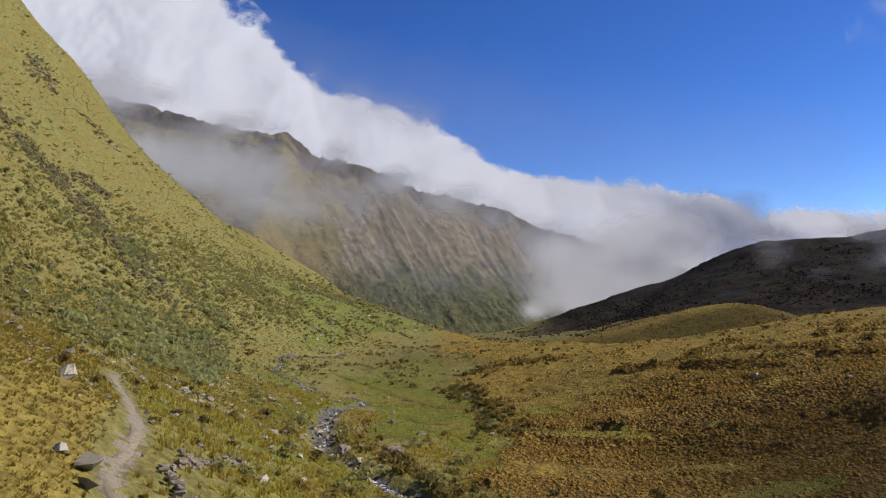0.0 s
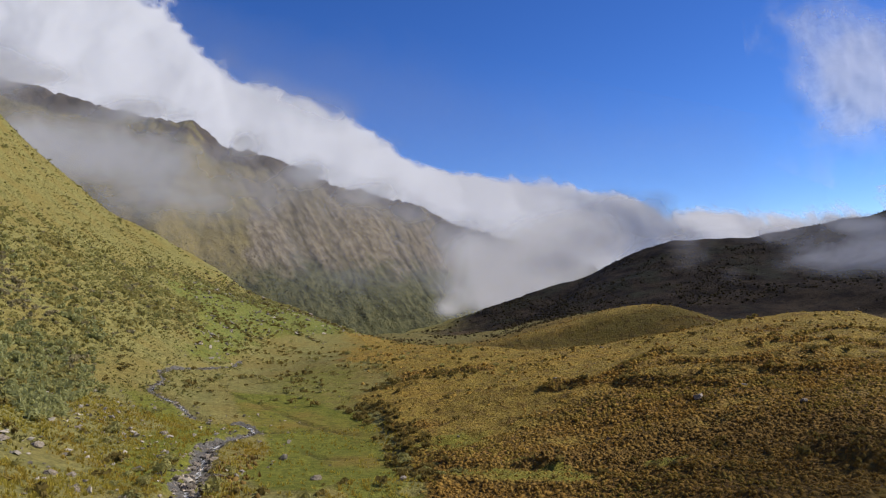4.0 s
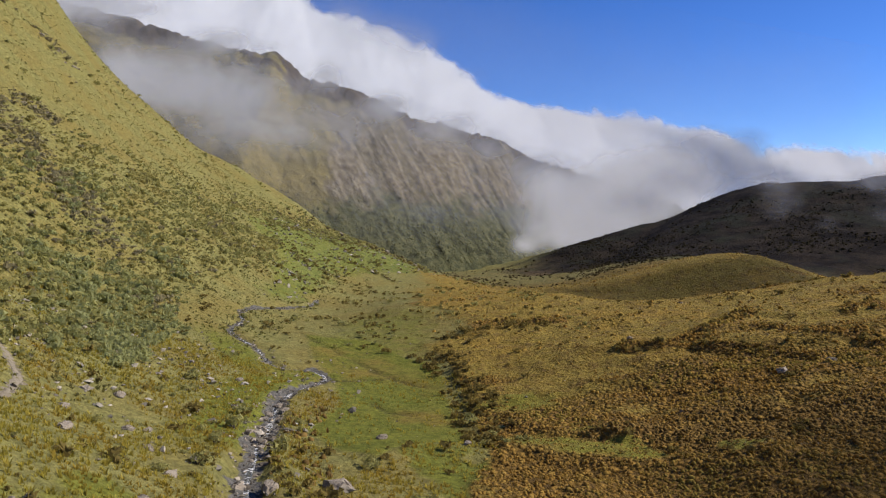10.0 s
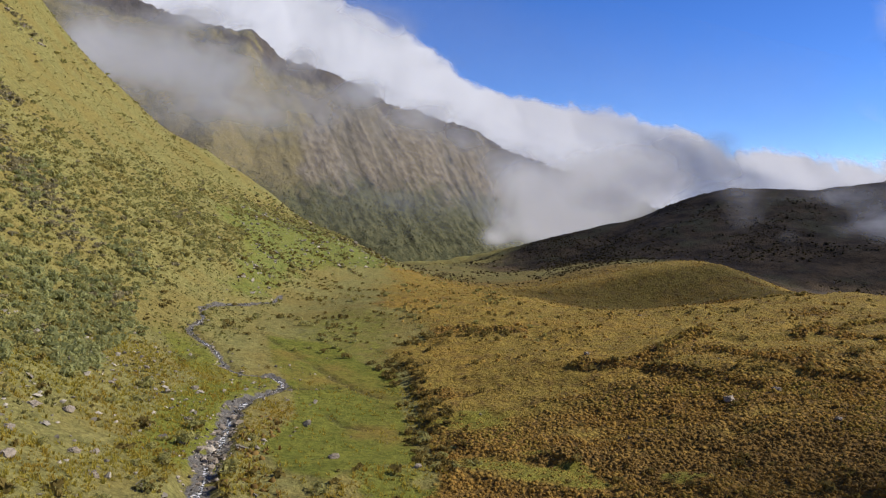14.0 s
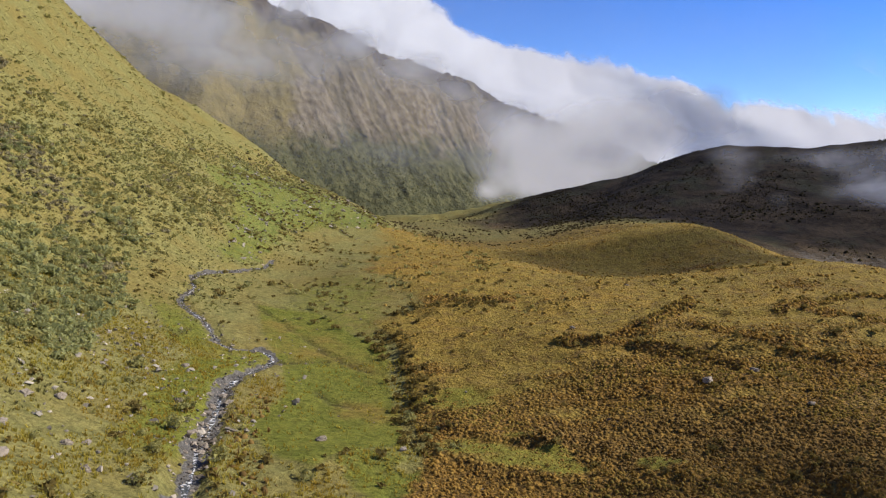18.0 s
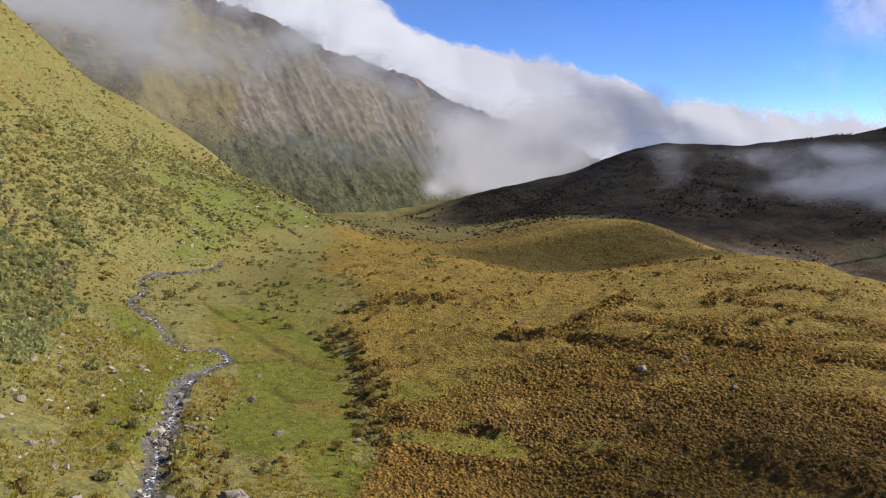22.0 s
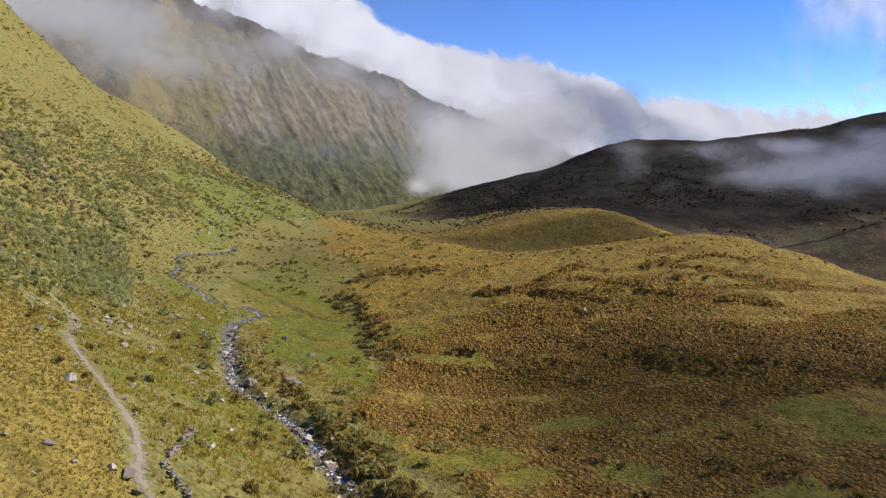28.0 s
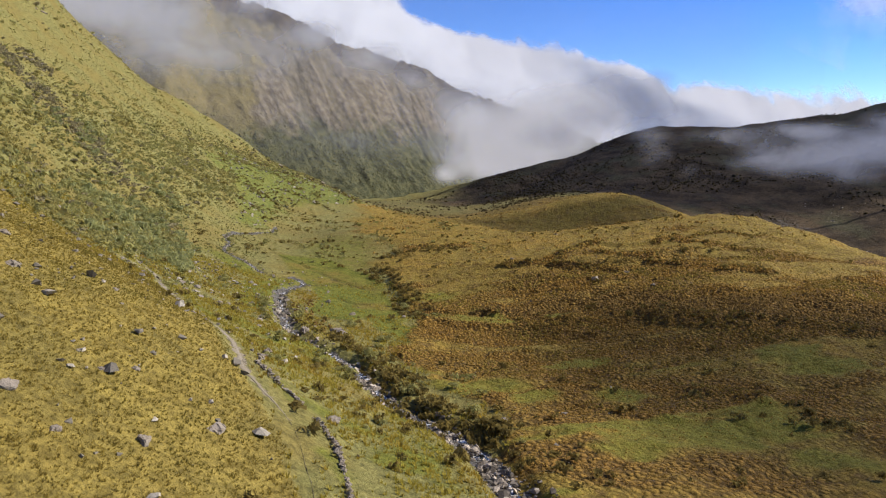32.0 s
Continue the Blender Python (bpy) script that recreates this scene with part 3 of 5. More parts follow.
def cloud_material(name, scale, cover, soft, thick, seed, relief=0.0, stretch=(1, 1, 1)):
    """Lit vapour: white scattering surface whose cover thins out in wisps. cover shifts the amount, thick is the most it hides."""
    n = Nodes(name)
    m = n.node("ShaderNodeMapping")
    flat = n.node("ShaderNodeCombineXYZ")
    n.put(flat.inputs[0], n.attr("across")), n.put(flat.inputs[2], n.attr("upward"))
    n.put(m.inputs[0], flat.outputs[0])
    m.inputs[1].default_value = (seed * 137.0, seed * 71.0, seed * 29.0)
    puff = n.noise(scale, 7, 0.6, m.outputs[0], 0.15, stretch)
    mask = n.attr("cover")
    a = n.ramp(n.math("ADD", n.math("ADD", mask, n.math("MULTIPLY", n.math("SUBTRACT", puff, 0.5), 2.0)), cover), 0.5 - soft, 0.5 + soft, 0.0, thick)
    # vapour scatters light deep inside, so it is lit from all over its sunny side
    soft = n.node("ShaderNodeVectorMath", operation="MULTIPLY_ADD")
    n.put(soft.inputs[0], n.bump(n.noise(scale * 0.55, 3, 0.5, m.outputs[0], 0.2, stretch), 0.015 + 0.9 * relief, 150.0))
    soft.inputs[1].default_value, soft.inputs[2].default_value = (1.0, 1.0, 1.0), (0.36, -0.15, 0.36)
    unit = n.node("ShaderNodeVectorMath", operation="NORMALIZE")
    n.put(unit.inputs[0], soft.outputs[0])
    nor = unit.outputs[0]
    d, t, mixs, tr, mx = (n.node(k) for k in ("ShaderNodeBsdfDiffuse", "ShaderNodeBsdfTranslucent", "ShaderNodeMixShader", "ShaderNodeBsdfTransparent", "ShaderNodeMixShader"))
    n.put(d.inputs[0], (0.75, 0.75, 0.77)), n.put(t.inputs[0], (0.75, 0.75, 0.77))
    n.put(d.inputs["Normal"], nor), n.put(t.inputs["Normal"], nor)
    n.put(mixs.inputs[0], 0.45)
    link = n.tree.links.new
    link(d.outputs[0], mixs.inputs[1]), link(t.outputs[0], mixs.inputs[2])
    n.put(mx.inputs[0], a)
    link(tr.outputs[0], mx.inputs[1]), link(mixs.outputs[0], mx.inputs[2])
    link(mx.outputs[0], n.out.inputs[0])
    return n.mat


def vapour_material(name, scale, ragged, thick, seed, stretch=(1, 1, 1), lit_from=(0.42, -0.15, 0.42)):
    """Thin lit vapour: it hides most where the cover is thick and frays out in wisps."""
    n = Nodes(name)
    m, flat = n.node("ShaderNodeMapping"), n.node("ShaderNodeCombineXYZ")
    n.put(flat.inputs[0], n.attr("across")), n.put(flat.inputs[2], n.attr("upward"))
    n.put(m.inputs[0], flat.outputs[0])
    m.inputs[1].default_value = (seed * 137.0, seed * 71.0, seed * 29.0)
    puff = n.noise(scale, 6, 0.55, m.outputs[0], 0.5, stretch)
    cover = n.attr("cover")
    a = n.ramp(n.math("ADD", n.math("MULTIPLY", cover, 1.35), n.math("MULTIPLY", n.math("SUBTRACT", puff, 0.5), ragged)), 0.1, 1.35, 0.0, thick)
    a = n.math("MULTIPLY", a, n.ramp(cover, 0.0, 0.22))
    # vapour scatters light deep inside, so it is lit from all over its sunny side
    bent = n.node("ShaderNodeVectorMath", operation="MULTIPLY_ADD")
    n.put(bent.inputs[0], n.bump(n.noise(scale * 0.7, 3, 0.5, m.outputs[0], 0.2, stretch), 0.5, 40.0))
    bent.inputs[1].default_value, bent.inputs[2].default_value = (0.7, 0.7, 0.7), lit_from
    unit = n.node("ShaderNodeVectorMath", operation="NORMALIZE")
    n.put(unit.inputs[0], bent.outputs[0])
    d, t, lit, clear, mx = (n.node(k) for k in ("ShaderNodeBsdfDiffuse", "ShaderNodeBsdfTranslucent", "ShaderNodeMixShader", "ShaderNodeBsdfTransparent", "ShaderNodeMixShader"))
    for b in (d, t):
        n.put(b.inputs[0], (0.61, 0.61, 0.63)), n.put(b.inputs["Normal"], unit.outputs[0])
    link = n.tree.links.new
    n.put(lit.inputs[0], 0.45), n.put(mx.inputs[0], a)
    link(d.outputs[0], lit.inputs[1]), link(t.outputs[0], lit.inputs[2])
    link(clear.outputs[0], mx.inputs[1]), link(lit.outputs[0], mx.inputs[2])
    link(mx.outputs[0], n.out.inputs[0])
    return n.mat


# ---- ground ----
xs = graded([(-4200, 260), (-700, 26), (-260, 5), (-140, 1.8), (-70, 0.72), (60, 0.72), (130, 1.5), (220, 4), (420, 9), (800, 22), (4200, 260)])
ys = graded([(-900, 90), (-120, 8), (-60, 1.5), (-20, 0.72), (110, 0.72), (210, 1.6), (420, 3.5), (700, 8), (1200, 26), (4500, 260)])
me, co = grid_mesh("ground", xs, ys, height)
X, Y = co[:, 0], co[:, 1]
ds, _, sside = along(X, Y, STREAM)
dt, _, _ = along(X, Y, TRAIL)
lush = np.maximum.reduce([step(-3, 3, inside(X, Y, MEADOW)), step(-9, 12, inside(X, Y, FAN) + 7 * fbm(X / 18, Y / 18, 3, 62)) * 0.95,
                          0.75 * step(16, 3, np.abs(X - np.interp(Y, [0, 60, 90], [24, 14, -2])) * 1.2) * step(105, 80, Y) * step(-0.2, 0.2, fbm(X / 9, Y / 9, 3, 61)),
                          0.7 * step(9, 2, np.abs(ds - 5)) * np.where(sside < 0, 1, 0.3) * step(60, 90, Y) * step(180, 140, Y),
                          0.62 * step(-1.5, 2, X - np.interp(Y, [-10, 5, 20, 40, 60], [-8, -14, -20, -31, -39])) * step(3, -3, X - np.interp(Y, [-10, 10, 25, 40, 60], [10, 7, 0, -5, -16])) * step(-30, -5, Y) * step(75, 50, Y) * step(-0.35, 0.25, fbm(X / 8, Y / 8, 3, 22)),
                          0.5 * step(-45, -20, X) * step(140, 160, Y) * step(260, 200, Y) * step(10, -8, X)])
attribute(me, "lush", lush)
attribute(me, "moor", moor_mask(X, Y))
attribute(me, "gold", gold_mask(X, Y))
attribute(me, "trail", 0.7 * step(0.9, 0.4, dt) * (0.45 + 0.55 * step(-4, 10, Y)))
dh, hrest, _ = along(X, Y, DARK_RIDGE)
# the side valley in shadow gets the same shade-darkened heath tint
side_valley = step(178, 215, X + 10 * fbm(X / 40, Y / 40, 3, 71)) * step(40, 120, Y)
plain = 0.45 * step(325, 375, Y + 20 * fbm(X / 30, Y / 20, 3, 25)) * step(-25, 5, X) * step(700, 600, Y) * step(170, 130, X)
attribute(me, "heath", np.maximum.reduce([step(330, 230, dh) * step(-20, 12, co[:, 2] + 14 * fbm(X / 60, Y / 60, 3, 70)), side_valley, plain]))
attribute(me, "tussock", tussock_mask(X, Y))
attribute(me, "green", green_hollows(X, Y))
attribute(me, "fan", step(-14, 12, inside(X, Y, FAN) + 8 * fbm(X / 16, Y / 16, 3, 42)) * 0.75 * (1 - streaks(X, Y)))
scree = np.maximum.reduce([0.9 * step(2.0, 0.8, ds * np.interp(Y, [120, 160], [1, 1.8]) + 1.5 * fbm(X / 3, Y / 3, 3, 73)) * step(255, 235, Y), 0.2 * step(-64, -50, X) * step(-12, -30, X) * step(60, 80, Y) * step(140, 118, Y),
                           0.55 * step(200, 230, X) * step(330, 270, X) * step(180, 240, Y) * step(460, 380, Y)])
attribute(me, "scree", scree)
attribute(me, "wet", step(1.1, 0.4, channels(X, Y)) * (0.5 + 0.5 * vnoise(X / 4, Y / 4, 43)))
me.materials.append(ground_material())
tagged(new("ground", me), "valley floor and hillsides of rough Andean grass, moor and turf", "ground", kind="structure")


# ---- far mountain ----
CREST = [(-1500, 1400, 620), (-1100, 1480, 560), (-714, 1500, 475), (-521, 1500, 420), (-393, 1500, 385), (-342, 1500, 391), (-290, 1540, 338), (-190, 1590, 322),
         (-68, 1650, 270), (140, 1880, 236), (262, 1900, 180), (380, 1900, 142), (480, 1900, 116), (700, 2000, 50), (1000, 2200, -40)]


def mountain_shape(x, y):
    """Height of the far mountain, with its gullies (0 to 1), its rockiness and its nearness to the crest."""
    wx, wy = x + 24 * fbm(x / 170, y / 170, 4, 80), y + 24 * fbm(x / 170, y / 170, 4, 81)
    line = np.array(CREST, float)
    bend = np.arange(-1500, 1001, 20.0)
    back = np.convolve(np.pad(np.interp(bend, line[:, 0], line[:, 1]), 4, "edge"), np.ones(9) / 9, "valid")
    d = np.abs(np.interp(wx, bend, back) - wy) * np.interp(x, [-150, 0, 200, 300], [0.95, 0.8, 0.8, 0.95])
    tall = np.interp(x, line[:, 0], line[:, 2])
    slant = np.interp(x, [-600, -200, 100, 300], [0.95, 0.85, 0.75, 0.9])
    u = x + slant * (y - 1400) + 26 * fbm(x / 75, y / 75, 3, 86)
    spurs = np.clip(1 - np.abs(fbm(u / 70, y / 260, 3, 82)) * 2.6, 0, 1)
    ribs = np.clip(1 - np.abs(fbm(u / 24, y / 95, 3, 83)) * 2.4, 0, 1)
    fine = np.clip(1 - np.abs(fbm(u / 9, y / 40, 2, 79)) * 2.2, 0, 1)
    rocky = np.clip(step(-400, -60, x + 150 * fbm(x / 150, y / 150, 3, 87)) * 0.85 + 0.3 * fbm(x / 60, y / 60, 3, 88), 0, 1)
    gully = np.clip(0.6 * spurs**2 + 0.5 * ribs**2 + 0.3 * fine**2, 0, 1) * (0.25 + 0.75 * rocky)
    top = step(75, 15, d) * step(-0.3, 0.2, fbm(x / 90, y / 40, 3, 89) + 0.12)
    away = step(5, 110, d)
    z = tall + 15 * np.abs(fbm(x / 30, y / 30, 3, 85)) * step(60, 10, d) - 0.92 * d - away * ((2 + 8 * rocky) * spurs**1.5 + (0.5 + 3.2 * rocky) * ribs**1.5 + (0.3 + 1.5 * rocky) * fine) + (3 + 4 * rocky) * fbm(x / 28, y / 28, 4, 84)
    return np.maximum(z, -140), gully, rocky, top, u


def mountain_height(x, y):
    return mountain_shape(x.ravel(), y.ravel())[0].reshape(x.shape)


me, co = grid_mesh("mountain", np.concatenate([np.arange(-1500, -650, 12), np.arange(-650, 420, 3.0), np.arange(420, 1000, 12)]), np.concatenate([np.arange(980, 1960, 4.5), np.arange(1960, 2400, 30)]), mountain_height)
for key, values in zip(("gully", "rocky", "top", "rib"), mountain_shape(co[:, 0], co[:, 1])[1:]):
    attribute(me, key, values)
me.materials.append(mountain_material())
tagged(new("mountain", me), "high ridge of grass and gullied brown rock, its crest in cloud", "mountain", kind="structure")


# ---- clouds ----
def cloud_sheet(name, lower, upper, mat, label, bulge=40.0, columns=150, rows=50, lift=0.0, lean=(0.0, 0.0), fade=(0.38, 0.46)):
    """A bank of vapour between two lines of (x, y, z), thinning out to all its edges."""
    u, v = np.meshgrid(np.linspace(0, 1, columns), np.linspace(0, 1, rows))

    def run(line):
        line = np.array(line, float)
        s = np.linspace(0, 1, len(line))
        return np.stack([np.interp(u, s, line[:, k]) for k in range(3)], -1)

    p = run(lower) * (1 - v[..., None]) + run(upper) * v[..., None]
    size = np.linalg.norm(np.ptp(p.reshape(-1, 3), 0))
    own = p.reshape(-1, 3).copy()
    p[..., 1] -= bulge * (np.sin(v * math.pi) + 0.55 * fbm(p[..., 0] / size * 14, p[..., 2] / size * 14, 3, 90))
    p[..., 2] += lift * np.sin(v * math.pi)
    deeper = 1 + lean[0] * p[..., :1] / 2350 + lean[1] * (v[..., None] - 0.3)
    eye = np.array([0, 0, 42.0])
    p = eye + (p - eye) * deeper
    i = (np.arange(rows - 1)[:, None] * columns + np.arange(columns - 1)).ravel()
    me = raw_mesh(name, p.reshape(-1, 3), np.stack([i, i + 1, i + columns + 1, i + columns], 1), True)
    edge = step(0, fade[0], u) * step(0, fade[0], 1 - u) * step(0, fade[1], v) * step(0, fade[1], 1 - v)
    attribute(me, "cover", edge)
    attribute(me, "across", own[:, 0])
    attribute(me, "upward", own[:, 2] + own[:, 1])
    me.materials.append(mat)
    return tagged(new(name, me), label, "cloud", kind="structure")


BANK_TOP = [(-2195, 2350, 2155), (-1674, 2350, 1785), (-1265, 2350, 1469), (-961, 2350, 1256), (-720, 2350, 1141), (-560, 2350, 965), (-444, 2350, 785),
            (-204, 2350, 700), (31, 2350, 575), (223, 2350, 470), (419, 2350, 430), (616, 2350, 425), (772, 2350, 375), (927, 2350, 330),
            (1199, 2350, 285), (1530, 2350, 290), (2187, 2350, 350)]
BANK_LOW = [(-2184, 2350, 344), (-1276, 2350, 304), (-457, 2350, 207), (211, 2350, 20), (905, 2350, -168), (1502, 2350, -232), (2145, 2350, -260)]
cloud_sheet("cloud_bank", BANK_LOW, BANK_TOP, cloud_material("cloud bank", 0.0058, 0.16, 0.2, 1.0, 1, 0.55), "white billowing cloud bank behind the mountain crest", 150, 220, 90, 0, (0.42, 0.35), (0.1, 0.3))
def mist(name, far, puffs, mat, label, lean=0.0, step_size=0.006):
    """A sheet of drifting mist at a distance, made of soft puffs of (bearing, rise, half width, half height, amount)."""
    q = np.array(puffs)
    u = np.arange((q[:, 0] - 2.4 * q[:, 2]).min(), (q[:, 0] + 2.4 * q[:, 2]).max(), step_size)
    w = np.arange((q[:, 1] - 2.4 * q[:, 3]).min(), (q[:, 1] + 2.4 * q[:, 3]).max(), step_size)
    u, w = np.meshgrid(u, w)
    open_sky = np.ones(u.shape)
    for pu, pw, ru, rw, amount in q:
        open_sky *= 1 - amount * np.exp(-1.1 * (((u - pu) / ru) ** 2 + ((w - pw) / rw) ** 2))
    depth = far * (1 + lean * u)
    rows, columns = u.shape
    i = (np.arange(rows - 1)[:, None] * columns + np.arange(columns - 1)).ravel()
    me = raw_mesh(name, np.stack([u * depth, depth, 42 + w * depth], -1).reshape(-1, 3), np.stack([i, i + 1, i + columns + 1, i + columns], 1), True)
    attribute(me, "cover", 1 - open_sky)
    attribute(me, "across", u * 1000)
    attribute(me, "upward", w * 1000)
    me.materials.append(mat)
    return tagged(new(name, me), label, "cloud", kind="structure")


CREST_PUFFS = [
    (-0.513, 0.302, 0.076, 0.041, 0.95), (-0.434, 0.204, 0.08, 0.037, 0.85), (-0.365, 0.184, 0.103, 0.041, 0.85), (-0.285, 0.173, 0.072, 0.038, 0.65),
    (-0.228, 0.131, 0.088, 0.041, 0.4), (-0.308, 0.115, 0.127, 0.048, 0.35), (-0.412, 0.293, 0.052, 0.021, 0.6), (-0.306, 0.246, 0.048, 0.018, 0.75),
    (-0.156, 0.196, 0.03, 0.024, 0.7), (-0.078, 0.153, 0.038, 0.024, 0.9), (-0.18, 0.128, 0.064, 0.036, 0.35), (-0.128, 0.105, 0.048, 0.06, 0.3),
    (0.012, 0.122, 0.064, 0.021, 0.6), (0.064, 0.094, 0.044, 0.021, 0.65), (0.124, 0.063, 0.052, 0.033, 0.8), (0.164, 0.024, 0.056, 0.044, 0.8),
    (-0.048, 0.093, 0.036, 0.06, 0.3), (-0.246, 0.236, 0.032, 0.011, 0.4),
]
FACE_PUFFS = [
    (-0.007, 0, 0.048, 0.019, 0.5), (0.081, 0.011, 0.036, 0.027, 0.45), (0.04, 0.05, 0.032, 0.04, 0.3), (-0.067, 0.025, 0.04, 0.024, 0.25),
    (-0.099, 0.057, 0.032, 0.032, 0.2), (0.117, -0.013, 0.032, 0.024, 0.6),
]
VALLEY_PUFFS = [
    (0.148, -0.024, 0.044, 0.024, 0.9), (0.117, -0.043, 0.019, 0.014, 0.75), (0.2, 0, 0.06, 0.032, 0.9), (0.252, 0.033, 0.095, 0.044, 0.95),
    (0.315, 0.065, 0.072, 0.032, 0.8), (0.22, -0.035, 0.072, 0.021, 0.95), (0.164, 0.036, 0.048, 0.033, 0.8), (0.363, 0.046, 0.064, 0.024, 0.7),
    (0.291, 0.007, 0.06, 0.027, 0.9), (0.244, -0.015, 0.064, 0.024, 0.9),
]
SMOKY_PUFFS = [
    (0.403, 0.078, 0.06, 0.035, 0.75), (0.355, 0.097, 0.044, 0.021, 0.55), (0.451, 0.058, 0.06, 0.021, 0.6), (0.331, 0.045, 0.064, 0.027, 0.6),
    (0.268, 0.013, 0.064, 0.022, 0.5), (0.435, 0.102, 0.032, 0.019, 0.35),
]
VEIL_PUFFS = [
    (-0.086, 0.255, 0.064, 0.029, 0.55), (-0.134, 0.278, 0.04, 0.029, 0.5), (-0.033, 0.235, 0.044, 0.027, 0.5), (-0.183, 0.314, 0.032, 0.032, 0.35),
    (0.043, 0.195, 0.048, 0.019, 0.35),
]
HILL_PUFFS = [
    (0.799, 0.011, 0.095, 0.033, 0.9), (0.697, -0.002, 0.08, 0.024, 0.65), (0.908, 0.027, 0.088, 0.038, 0.95), (0.478, 0.009, 0.04, 0.029, 0.42),
    (0.465, 0.042, 0.048, 0.014, 0.45), (0.613, 0.04, 0.072, 0.018, 0.55), (0.845, -0.027, 0.056, 0.018, 0.45), (1.053, 0.029, 0.095, 0.044, 0.95),
    (0.537, -0.021, 0.032, 0.016, 0.25), (0.754, 0.05, 0.103, 0.016, 0.7), (0.919, 0.07, 0.064, 0.016, 0.65),
]
mist("mist_over_crest", 1180, CREST_PUFFS, vapour_material("crest mist", 0.012, 1.15, 0.96, 2, (1, 1, 1.3)), "white mist drifting in patches across the mountain crest", 0.3)
mist("mist_on_face", 1080, FACE_PUFFS, vapour_material("face mist", 0.02, 1.3, 0.6, 3), "thin wisps of mist before the cliffs", 0.3)
mist("valley_cloud", 1040, VALLEY_PUFFS, vapour_material("valley cloud", 0.013, 1.1, 0.95, 4), "pale cloud filling the valley mouth", 0.9)
mist("grey_puff", 960, SMOKY_PUFFS, vapour_material("grey puff", 0.013, 1.0, 0.62, 13, (1, 1, 1), (-0.1, -0.3, 0.1)), "smoky grey cloud above the shaded hill", 0.5)
mist("cloud_veil", 2100, VEIL_PUFFS, vapour_material("cloud veil", 0.009, 0.9, 0.6, 16, (1, 1, 1), (0.1, -0.3, 0.2)), "soft grey veil along the edge of the cloud bank", 0.3)
mist("mist_bank_on_hill", 300, HILL_PUFFS, vapour_material("hill mist", 0.016, 1.1, 0.95, 7, (0.8, 1, 1.4)), "bank of mist clinging to the shaded hill", 0.3)
cloud_sheet("thin_haze", [(-900, 1000, -60), (-300, 1000, -60), (300, 1000, -60), (700, 1000, -60)], [(-900, 1000, 620), (-300, 1000, 520), (300, 1000, 330), (700, 1000, 250)],
            cloud_material("thin haze", 0.004, 0.1, 0.6, 0.13, 14), "thin haze hanging before the mountain", 3, 60, 40, 0, (0.5, 0), (0.2, 0.3))
cloud_sheet("high_wisp", [(1380, 2350, 420), (1700, 2350, 300), (2000, 2350, 250), (2600, 2350, 260)], [(1300, 2350, 1180), (1700, 2350, 1180), (2000, 2350, 1150), (2600, 2350, 1100)],
            cloud_material("high wisp", 0.0042, 0.0, 0.55, 0.68, 8), "loose white cloud high over the hill", 60, 150, 50, 0, (0.3, 0.3))
# never in view: added so that its shadow darkens the hill
cloud_sheet("overhead_cloud", [(1135, 540, 700), (1250, 520, 700), (1600, 505, 700), (2200, 470, 700)], [(1090, 1020, 700), (1300, 1010, 700), (1600, 1000, 700), (2200, 960, 700)],
            cloud_material("hill shade cloud", 0.006, 0.3, 0.25, 0.66, 9), "broad unseen cloud added to shade the dark hill", 0, 80, 60, 30, (0, 0), (0.06, 0.1))
# out-of-view sheet added to dim the lower right of the moor
cloud_sheet("overhead_wisp", [(975, 135, 700), (1015, 78, 700), (1075, 48, 700), (1180, 15, 700)], [(1000, 226, 700), (1030, 220, 700), (1075, 206, 700), (1130, 188, 700)],
            cloud_material("moor shade wisp", 0.03, 0.15, 0.5, 0.6, 10), "thin unseen streak of cloud added to shade the moor", 0, 60, 40, 4, (0, 0), (0.25, 0.4))
# added outside the view to throw shade on the hollow and mound
cloud_sheet("overhead_puff", [(1015, 388, 700), (1085, 390, 700), (1150, 396, 700)], [(1015, 461, 700), (1085, 465, 700), (1150, 461, 700)],
            cloud_material("hollow shade puff", 0.025, 0.25, 0.4, 0.64, 11), "small unseen cloud added to shade the hollow of the moor", 0, 40, 40, 4, (0, 0), (0.25, 0.3))


# ---- plants and stones in numbers ----
rng = np.random.default_rng(7)


def scatter(count, x0, x1, y0, y1, density):
    x, y = rng.uniform(x0, x1, count), rng.uniform(y0, y1, count)
    keep = rng.random(count) < density(x, y)
    x, y = x[keep], y[keep]
    return np.stack([x, y, height(x, y)], 1)


